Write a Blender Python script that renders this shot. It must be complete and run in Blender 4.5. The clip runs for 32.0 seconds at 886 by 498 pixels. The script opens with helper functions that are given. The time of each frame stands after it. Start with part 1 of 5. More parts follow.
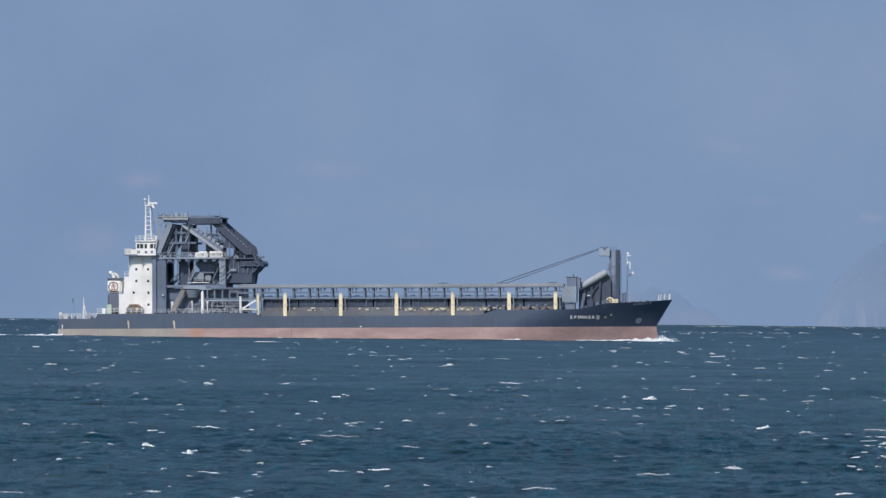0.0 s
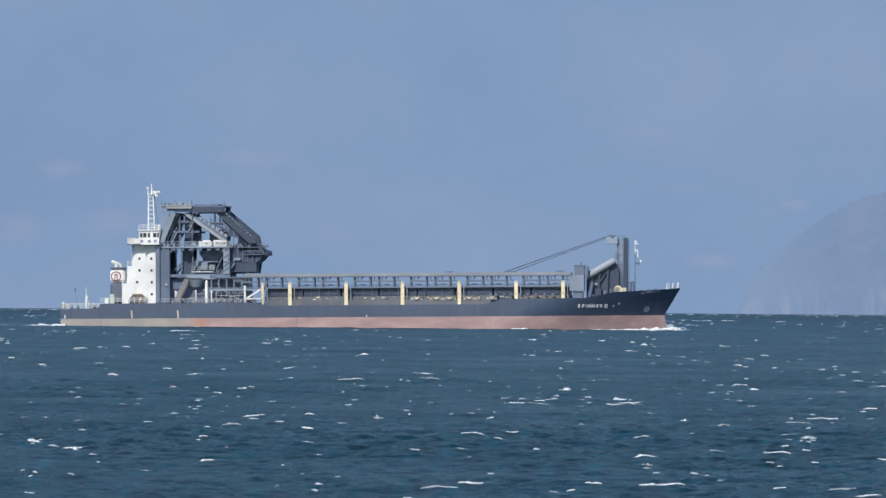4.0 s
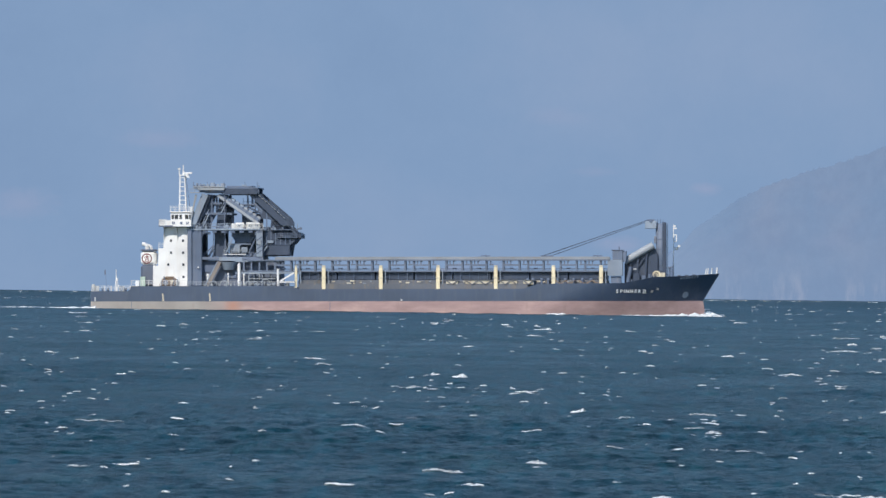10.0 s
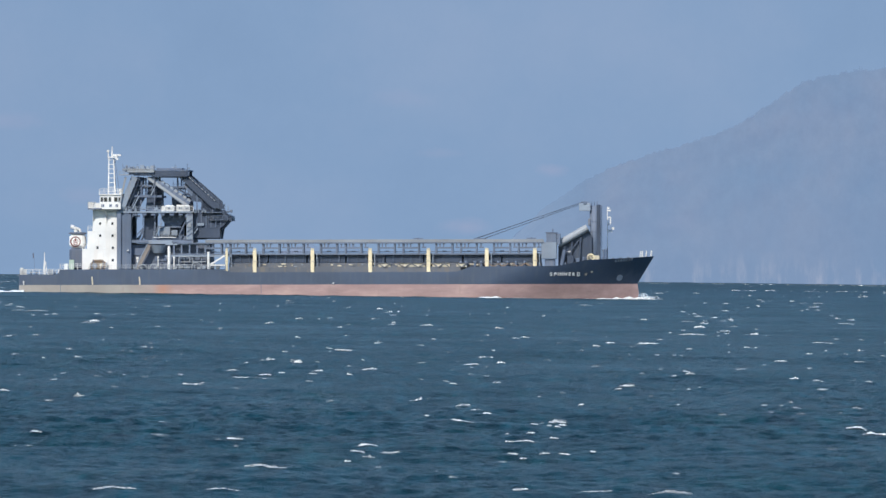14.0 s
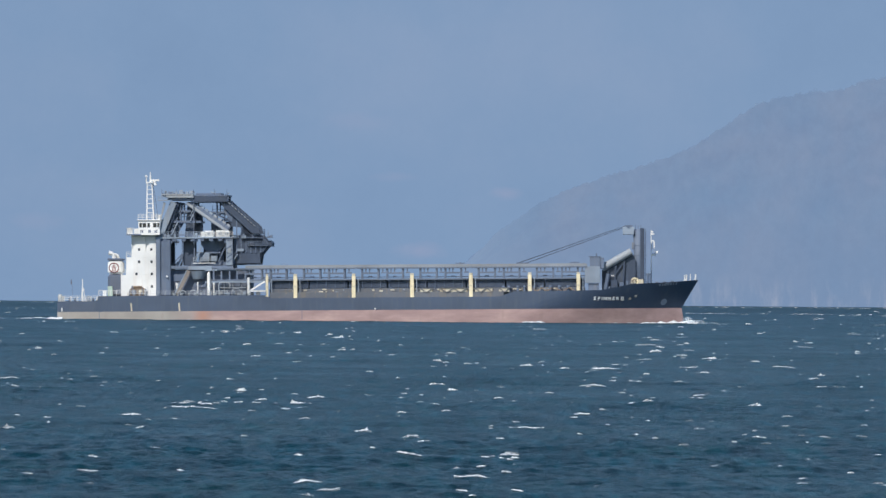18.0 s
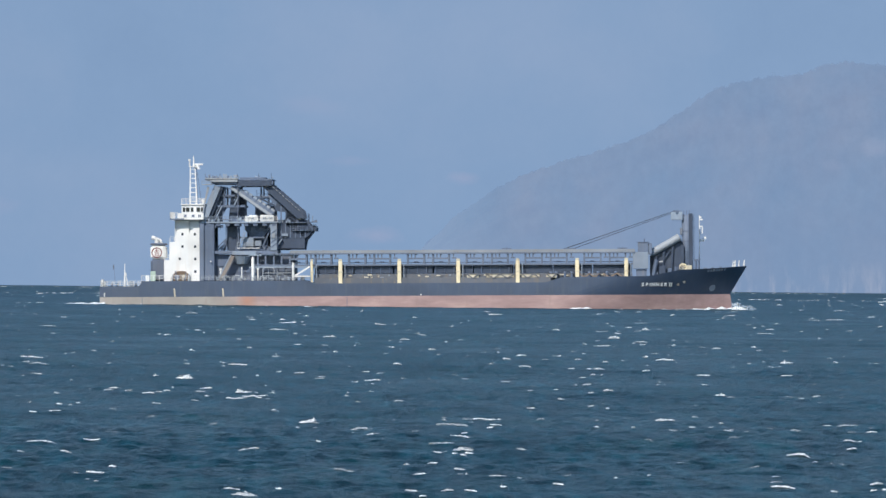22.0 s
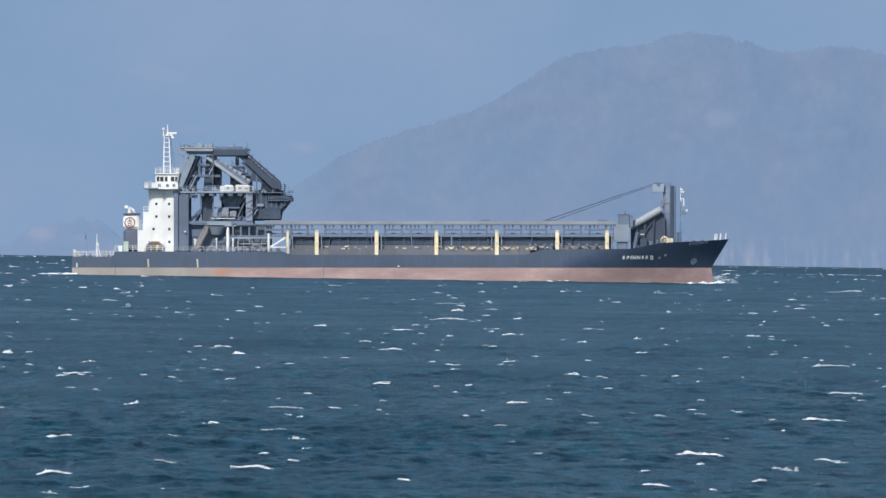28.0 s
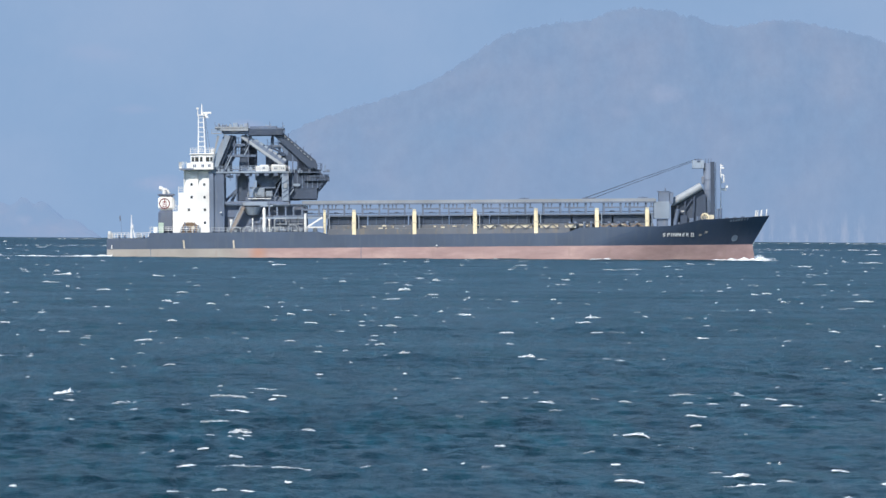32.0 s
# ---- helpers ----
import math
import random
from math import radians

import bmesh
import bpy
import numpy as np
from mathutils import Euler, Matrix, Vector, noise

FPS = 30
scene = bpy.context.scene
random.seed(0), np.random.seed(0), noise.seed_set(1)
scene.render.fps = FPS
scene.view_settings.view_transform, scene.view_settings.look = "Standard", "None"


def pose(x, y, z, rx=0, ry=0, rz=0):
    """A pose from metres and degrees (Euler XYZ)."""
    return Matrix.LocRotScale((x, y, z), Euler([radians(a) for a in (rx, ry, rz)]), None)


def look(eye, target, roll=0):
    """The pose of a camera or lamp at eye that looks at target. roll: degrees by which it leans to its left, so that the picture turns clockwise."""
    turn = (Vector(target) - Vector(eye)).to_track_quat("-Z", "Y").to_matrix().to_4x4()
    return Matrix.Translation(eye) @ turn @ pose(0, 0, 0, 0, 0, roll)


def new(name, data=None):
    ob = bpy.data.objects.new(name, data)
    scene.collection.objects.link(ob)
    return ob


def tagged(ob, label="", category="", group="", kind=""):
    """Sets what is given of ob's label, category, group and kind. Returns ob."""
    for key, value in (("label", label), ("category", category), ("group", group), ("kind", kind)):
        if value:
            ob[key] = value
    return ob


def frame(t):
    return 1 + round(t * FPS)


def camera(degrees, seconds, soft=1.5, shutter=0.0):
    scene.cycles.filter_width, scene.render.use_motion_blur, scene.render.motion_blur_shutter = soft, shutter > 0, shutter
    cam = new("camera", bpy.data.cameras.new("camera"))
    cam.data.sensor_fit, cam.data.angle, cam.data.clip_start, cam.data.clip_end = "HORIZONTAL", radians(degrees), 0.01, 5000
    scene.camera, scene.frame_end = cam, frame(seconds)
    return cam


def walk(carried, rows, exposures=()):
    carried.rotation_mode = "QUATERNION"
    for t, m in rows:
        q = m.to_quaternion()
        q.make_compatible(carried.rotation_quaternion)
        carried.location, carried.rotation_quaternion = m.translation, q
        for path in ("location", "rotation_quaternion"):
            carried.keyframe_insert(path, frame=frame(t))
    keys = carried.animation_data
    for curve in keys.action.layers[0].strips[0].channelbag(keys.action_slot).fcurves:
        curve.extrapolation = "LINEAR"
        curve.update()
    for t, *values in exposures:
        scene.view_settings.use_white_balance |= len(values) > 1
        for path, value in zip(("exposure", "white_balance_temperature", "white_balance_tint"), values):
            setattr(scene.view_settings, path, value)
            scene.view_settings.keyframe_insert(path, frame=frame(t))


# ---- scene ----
cam = camera(5.377, 32.0, soft=1.5)
# seconds, way made towards the ship (m), pan, tilt, roll (degrees); the eye is on a ferry's deck
EYE_HEIGHT = 6.6
PATH = [
    (0, -77.31, -1.5741, 0.3685, 0.574), (0.5, -75.02, -1.465, 0.2848, 0.574),
    (1, -72.71, -1.3691, 0.1589, 0.53), (1.5, -70.41, -1.3098, 0.2248, 0.468),
    (2, -68.1, -1.237, 0.2038, 0.425), (2.5, -65.79, -1.198, 0.2007, 0.317),
    (3, -63.47, -1.1462, 0.2141, 0.398), (3.5, -61.15, -1.1206, 0.2507, 0.407),
    (5.5, -51.82, -1.034, 0.4121, 0.717), (6, -49.48, -1.0131, 0.3529, 0.75),
    (6.5, -47.14, -1.2467, 0.2666, 0.861), (7, -44.79, -0.563, 0.3208, 0.908),
    (7.5, -42.44, -0.566, 0.214, 1.039), (8, -40.08, -0.5207, 0.2816, 1.06),
    (8.5, -37.73, -0.6379, 0.3041, 0.792), (9, -35.37, -0.5948, 0.3039, 0.782),
    (9.5, -33, -0.6131, 0.2344, 0.778), (10, -30.63, -0.5552, 0.2035, 0.767),
    (10.5, -28.26, -0.4053, 0.2303, 0.768), (11, -25.89, -0.3409, 0.2278, 0.744),
    (11.5, -23.51, -0.2532, 0.1985, 0.487), (12, -21.13, -0.1843, 0.0172, 0.564),
    (12.5, -18.75, -0.1254, 0.0504, 0.448), (13, -16.36, -0.0526, 0.1078, 0.56),
    (13.5, -13.97, 0.263, 0.1327, 0.54), (14, -11.58, 0.3835, 0.1053, 0.706),
    (14.5, -9.18, 0.3965, 0.1961, 0.622), (16.5, 0.43, 0.3805, 0.1929, 0.566),
    (17, 2.84, 0.5466, 0.1986, 0.541), (17.5, 5.25, 0.6578, 0.209, 0.595),
    (18, 7.66, 0.6641, 0.2541, 0.449), (18.5, 10.08, 0.6395, 0.2132, 0.358),
    (19, 12.5, 0.6401, 0.0834, 0.519), (19.5, 14.92, 0.6997, 0.2873, 0.561),
    (20, 17.35, 0.8136, 0.1423, 0.63), (20.5, 19.77, 1.2649, 0.1673, 0.776),
    (21, 22.2, 1.244, 0.1434, 0.763), (21.5, 24.64, 1.0712, 0.1377, 0.376),
    (22, 27.07, 0.9304, 0.1642, 0.545), (22.5, 29.51, 0.8742, 0.186, 0.461),
    (23, 31.94, 0.8741, 0.0836, 0.572), (23.5, 34.38, 0.9749, -0.1081, 0.244),
    (24, 36.83, 1.164, 0.2777, 0.155), (24.5, 39.27, 1.2132, 0.2882, 0.024),
    (25, 41.72, 1.3978, 0.4746, 0.432), (25.5, 44.16, 1.4457, 0.0443, 0.439),
    (26, 46.62, 1.4766, 0.1367, 0.55), (26.5, 49.07, 1.5225, -0.0608, 0.697),
    (28.5, 58.89, 1.9693, 0.0648, 0.835), (29, 61.35, 1.8959, 0.1988, 0.739),
    (29.5, 63.82, 2.1333, 0.0832, 0.962), (30, 66.28, 2.1863, 0.0018, 0.865),
    (30.5, 68.75, 2.1324, 0.0312, 0.851), (31, 71.21, 2.1399, 0.0461, 0.628),
    (31.5, 73.68, 2.1987, -0.1393, 0.491), (32, 76.15, 2.247, -0.1361, 0.38),
]


def eye_pose(way, pan, tilt, roll):
    return pose(0, way, EYE_HEIGHT, 90 + tilt, 0, -pan) @ pose(0, 0, 0, 0, 0, roll)


walk(cam, [(t, eye_pose(way, pan, tilt, roll)) for t, way, pan, tilt, roll in PATH],
     exposures=[(t, stops, 6500, tint) for t, stops, tint in (
         (0.0, -0.17, 13), (1.0, -0.01, 11.5), (2.0, -0.05, 12), (3.0, 0.01, 11.5), (6.0, -0.16, 11.5), (8.0, -0.05, 11.5), (9.0, -0.06, 11.5),
         (10.0, 0.0, 11), (11.0, -0.06, 10.5), (12.0, 0.08, 10), (14.0, 0.06, 10), (17.0, 0.0, 10), (18.0, -0.06, 10), (19.0, 0.11, 10),
         (20.0, 0.02, 10), (22.0, 0.06, 10), (24.0, 0.08, 10), (25.0, -0.22, 11.5), (26.0, 0.1, 10), (29.0, 0.02, 10), (30.0, 0.17, 10),
         (31.0, 0.17, 10), (32.0, 0.27, 10))])

# ---- light: clear afternoon, sun behind the eye and to its left ----
SUN_EL, SUN_AZ = 39, 26  # azimuth from the line of sight's back towards the left
world = bpy.data.worlds.new("sky")
scene.world = world
world.use_nodes = True
wn, wl = world.node_tree.nodes, world.node_tree.links
sky = wn.new("ShaderNodeTexSky")
sky.sky_type, sky.sun_disc = "NISHITA", False
sky.sun_elevation, sky.sun_rotation = radians(SUN_EL), radians(180 + SUN_AZ)
sky.air_density, sky.dust_density, sky.ozone_density = 1.0, 0.15, 3.0
wn["Background"].inputs["Strength"].default_value = 0.148
wl.new(sky.outputs[0], wn["Background"].inputs["Color"])
sun = new("sun", bpy.data.lights.new("sun", "SUN"))
sun.data.energy, sun.data.angle, sun.data.color = 3.9, radians(0.5), (1.0, 0.95, 0.87)
_e, _a = radians(SUN_EL), radians(SUN_AZ)
sun_from = Vector((-math.sin(_a) * math.cos(_e), -math.cos(_a) * math.cos(_e), math.sin(_e)))
sun.matrix_world = look(sun_from * 100, (0, 0, 0))


# ---- materials ----
def node_mat(name):
    m = bpy.data.materials.new(name)
    m.use_nodes = True
    nt = m.node_tree
    return m, nt, nt.nodes["Principled BSDF"]


def coords(nt, scale=(1, 1, 1), kind="Object"):
    tc = nt.nodes.new("ShaderNodeTexCoord")
    mp = nt.nodes.new("ShaderNodeMapping")
    mp.inputs["Scale"].default_value = scale
    nt.links.new(tc.outputs[kind], mp.inputs["Vector"])
    return mp.outputs[0]


def noise_at(nt, vec, scale, detail=4, rough=0.55):
    n = nt.nodes.new("ShaderNodeTexNoise")
    n.inputs["Scale"].default_value, n.inputs["Detail"].default_value = scale, detail
    n.inputs["Roughness"].default_value = rough
    nt.links.new(vec, n.inputs["Vector"])
    return n.outputs["Fac"]


def ramp(nt, fac, stops):
    r = nt.nodes.new("ShaderNodeValToRGB")
    els = r.color_ramp.elements
    while len(els) < len(stops):
        els.new(0.5)
    for el, (at, c) in zip(els, stops):
        el.position, el.color = at, (*c, 1)
    nt.links.new(fac, r.inputs["Fac"])
    return r.outputs["Color"]


def mix(nt, fac, a, b, how="MIX"):
    n = nt.nodes.new("ShaderNodeMix")
    n.data_type, n.blend_type = "RGBA", how
    for sock, v in ((n.inputs[0], fac), (n.inputs[6], a), (n.inputs[7], b)):
        if isinstance(v, (int, float)):
            sock.default_value = v
        elif isinstance(v, tuple):
            sock.default_value = (*v, 1)
        else:
            nt.links.new(v, sock)
    return n.outputs[2]


def bump(nt, fac, strength, dist, bsdf):
    b = nt.nodes.new("ShaderNodeBump")
    b.inputs["Strength"].default_value, b.inputs["Distance"].default_value = strength, dist
    nt.links.new(fac, b.inputs["Height"])
    nt.links.new(b.outputs[0], bsdf.inputs["Normal"])


def weathered(name, base, stain, amount=0.5, rough=0.6, metal=0.0, streak=True, wear=None, gloss=0.5):
    """Painted steel: tone varies in patches, with run-down streaks of stain and a fine grain."""
    m, nt, b = node_mat(name)
    v = coords(nt)
    patches = noise_at(nt, v, 0.12, 5)
    lo, hi = tuple(c * 0.78 for c in base), tuple(min(1, c * 1.18) for c in base)
    col = ramp(nt, patches, [(0.3, lo), (0.7, hi)])
    runs = noise_at(nt, coords(nt, (1.1, 1.1, 0.10)) if streak else v, 1.0, 6, 0.62)
    mask = ramp(nt, runs, [(0.52, (0, 0, 0)), (0.72, (amount,) * 3)])
    col = mix(nt, mask, col, stain)
    if wear:
        spots = ramp(nt, noise_at(nt, v, 0.9, 6, 0.7), [(0.60, (0, 0, 0)), (0.68, (0.8,) * 3)])
        col = mix(nt, spots, col, wear)
    nt.links.new(col, b.inputs["Base Color"])
    b.inputs["Roughness"].default_value, b.inputs["Metallic"].default_value = rough, metal
    b.inputs["Specular IOR Level"].default_value = gloss
    bump(nt, noise_at(nt, v, 3.0, 5), 0.25, 0.05, b)
    return m


M_HULL = weathered("hull_paint", (0.043, 0.066, 0.113), (0.076, 0.091, 0.118), 0.55, 0.45, gloss=0.9)
M_WHITE = weathered("house_white", (0.80, 0.79, 0.76), (0.62, 0.52, 0.42), 0.30, 0.5)
M_RAIL = weathered("rail_white", (0.70, 0.69, 0.66), (0.5, 0.4, 0.3), 0.4, 0.55)
M_STEEL = weathered("gantry_steel", (0.122, 0.160, 0.230), (0.25, 0.235, 0.23), 0.5, 0.65, gloss=0.8)
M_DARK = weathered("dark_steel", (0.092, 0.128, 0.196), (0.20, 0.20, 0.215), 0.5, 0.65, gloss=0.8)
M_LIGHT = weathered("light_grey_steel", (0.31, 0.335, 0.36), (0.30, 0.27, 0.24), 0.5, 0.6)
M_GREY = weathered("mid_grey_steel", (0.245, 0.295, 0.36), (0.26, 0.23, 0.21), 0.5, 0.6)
M_ROOF = weathered("gallery_roof_metal", (0.255, 0.275, 0.30), (0.26, 0.22, 0.18), 0.5, 0.6, streak=False)
M_YELLOW = weathered("post_yellow", (0.80, 0.69, 0.46), (0.42, 0.27, 0.13), 0.55, 0.6, wear=(0.6, 0.5, 0.36))
M_BRACE = weathered("worn_brace_paint", (0.42, 0.39, 0.32), (0.26, 0.20, 0.14), 0.6, 0.7)
M_CHUTE = weathered("worn_chute_plate", (0.25, 0.215, 0.19), (0.30, 0.22, 0.16), 0.7, 0.8)
M_NAVY = weathered("navy_plate", (0.031, 0.048, 0.084), (0.062, 0.076, 0.102), 0.5, 0.5, gloss=0.7)
M_TRUSS = weathered("truss_slate", (0.112, 0.145, 0.205), (0.16, 0.165, 0.18), 0.5, 0.65, gloss=0.8)
M_RUST = weathered("rusty_steel", (0.26, 0.185, 0.13), (0.34, 0.27, 0.18), 0.7, 0.85)
M_COAM = weathered("coaming_paint", (0.126, 0.136, 0.156), (0.205, 0.172, 0.125), 0.75, 0.75, wear=(0.25, 0.215, 0.155))
M_HATCH = weathered("hatch_cover_paint", (0.086, 0.120, 0.190), (0.20, 0.20, 0.21), 0.5, 0.7, gloss=0.8)
M_CREAM = weathered("brace_cream", (0.56, 0.50, 0.38), (0.32, 0.22, 0.13), 0.6, 0.65)
M_FUNNEL = weathered("funnel_black", (0.085, 0.106, 0.155), (0.10, 0.10, 0.11), 0.4, 0.55, gloss=0.8)
M_MARK = weathered("mark_red", (0.23, 0.045, 0.045), (0.3, 0.1, 0.08), 0.3, 0.55)
M_LETTER = weathered("letter_white", (0.78, 0.79, 0.78), (0.5, 0.46, 0.42), 0.5, 0.6)
M_GREEN = weathered("locker_green", (0.36, 0.46, 0.38), (0.32, 0.28, 0.2), 0.4, 0.6)
M_ROPE = weathered("wire_rope", (0.05, 0.055, 0.06), (0.09, 0.08, 0.07), 0.3, 0.6, 0.4)


def glass_mat():
    m, nt, b = node_mat("window_glass")
    b.inputs["Base Color"].default_value = (0.02, 0.025, 0.03, 1)
    b.inputs["Roughness"].default_value = 0.08
    return m


M_GLASS = glass_mat()


def boot_top_mat():
    """Faded red antifouling, gone grey-tan towards the stern, an orange rust patch where the two meet."""
    m, nt, b = node_mat("boot_top_paint")
    v = coords(nt)
    col = ramp(nt, noise_at(nt, coords(nt, (0.13, 0.3, 0.5)), 1.0, 6, 0.65), [(0.32, (0.305, 0.205, 0.195)), (0.52, (0.378, 0.255, 0.240)), (0.70, (0.475, 0.33, 0.297))])
    x = nt.nodes.new("ShaderNodeSeparateXYZ")
    nt.links.new(v, x.inputs[0])
    aft = nt.nodes.new("ShaderNodeMapRange")
    aft.inputs["From Min"].default_value, aft.inputs["From Max"].default_value = -32.0, -44.0
    nt.links.new(x.outputs["X"], aft.inputs["Value"])
    tan = ramp(nt, noise_at(nt, v, 0.25, 5), [(0.3, (0.28, 0.256, 0.23)), (0.7, (0.365, 0.335, 0.30))])
    col = mix(nt, aft.outputs[0], col, tan)
    far = nt.nodes.new("ShaderNodeVectorMath")
    far.operation = "DISTANCE"
    nt.links.new(v, far.inputs[0])
    far.inputs[1].default_value = (-36.6, -11.0, -0.9)
    spot = nt.nodes.new("ShaderNodeMapRange")
    spot.inputs["From Min"].default_value, spot.inputs["From Max"].default_value = 2.4, 0.2
    nt.links.new(far.outputs["Value"], spot.inputs["Value"])
    col = mix(nt, spot.outputs[0], col, (0.43, 0.235, 0.175))
    runs = ramp(nt, noise_at(nt, coords(nt, (0.5, 1, 0.06)), 1.0, 6, 0.65), [(0.55, (0, 0, 0)), (0.75, (0.5,) * 3)])
    col = mix(nt, runs, col, (0.27, 0.19, 0.17))
    nt.links.new(col, b.inputs["Base Color"])
    b.inputs["Roughness"].default_value = 0.75
    bump(nt, noise_at(nt, v, 1.5, 6), 0.3, 0.06, b)
    return m


M_BOOT = boot_top_mat()


def foam_mat(name="sea_foam", low=0.33, high=0.53, thin=True):
    """Broken foam: bright, lacy at its edges."""
    m, nt, b = node_mat(name)
    v = coords(nt)
    nt.links.new(ramp(nt, noise_at(nt, v, 5.0, 4), [(0.30, (0.62, 0.67, 0.70)), (0.58, (0.86, 0.88, 0.88))]), b.inputs["Base Color"])
    b.inputs["Roughness"].default_value = 0.8
    lace = noise_at(nt, coords(nt, (8.5, 5.0, 30)), 1.0, 5, 0.72)
    cover = ramp(nt, lace, [(low, (0.0,) * 3), (high, (0.95,) * 3)])
    if thin:  # some crests are fresh and thick, others old and thin
        geo = nt.nodes.new("ShaderNodeNewGeometry")
        old = ramp(nt, geo.outputs["Random Per Island"], [(0.0, (0.30,) * 3), (0.40, (0.75,) * 3), (0.65, (1.0,) * 3)])
        cover = mix(nt, 1.0, cover, old, "MULTIPLY")
    nt.links.new(cover, b.inputs["Alpha"])
    bump(nt, noise_at(nt, v, 12.0, 4), 0.6, 0.05, b)
    return m


def spray_mat():
    """Thin spray thrown up at the bow: mostly see-through."""
    m, nt, b = node_mat("bow_spray")
    v = coords(nt, (0.6, 0.6, 1.4))
    b.inputs["Base Color"].default_value = (0.72, 0.80, 0.86, 1)
    b.inputs["Roughness"].default_value = 0.9
    nt.links.new(ramp(nt, noise_at(nt, v, 1.0, 5, 0.65), [(0.40, (0.0,) * 3), (0.70, (0.62,) * 3)]), b.inputs["Alpha"])
    return m


def sea_mat():
    m, nt, b = node_mat("sea_water")
    v = coords(nt)
    wide = noise_at(nt, coords(nt, (0.012, 0.005, 1)), 1.0, 4)
    b.inputs["IOR"].default_value = 1.33
    b.inputs["Specular IOR Level"].default_value = 0.20
    deep = ramp(nt, wide, [(0.35, (0.0006, 0.0338, 0.0480)), (0.65, (0.0012, 0.0400, 0.0566))])
    green = ramp(nt, noise_at(nt, coords(nt, (0.22, 0.07, 1)), 1.0, 4), [(0.50, (0.0,) * 3), (0.72, (0.7,) * 3)])
    murky = mix(nt, green, deep, (0.0015, 0.0430, 0.0460))
    # light and dark wave faces put into the base colour at three scales
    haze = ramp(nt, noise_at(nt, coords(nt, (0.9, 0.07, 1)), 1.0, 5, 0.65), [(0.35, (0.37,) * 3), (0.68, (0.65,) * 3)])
    chop_shade = ramp(nt, noise_at(nt, coords(nt, (1.7, 0.13, 1)), 1.0, 4, 0.6), [(0.36, (0.66,) * 3), (0.52, (1.0,) * 3), (0.68, (1.50,) * 3)])
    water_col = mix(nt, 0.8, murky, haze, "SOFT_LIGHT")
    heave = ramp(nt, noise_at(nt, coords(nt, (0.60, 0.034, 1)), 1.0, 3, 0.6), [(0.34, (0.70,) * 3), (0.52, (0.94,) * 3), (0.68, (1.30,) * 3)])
    nt.links.new(mix(nt, 1.0, mix(nt, 1.0, water_col, chop_shade, "MULTIPLY"), heave, "MULTIPLY"), b.inputs["Base Color"])
    rr = nt.nodes.new("ShaderNodeMapRange")
    rr.inputs["To Min"].default_value, rr.inputs["To Max"].default_value = 0.28, 0.48
    nt.links.new(noise_at(nt, coords(nt, (0.05, 0.02, 1)), 1.0, 4), rr.inputs["Value"])
    nt.links.new(rr.outputs[0], b.inputs["Roughness"])
    ripple = noise_at(nt, coords(nt, (4.2, 1.5, 1)), 1.0, 6, 0.68)
    bump(nt, ripple, 1.0, 0.24, b)
    return m


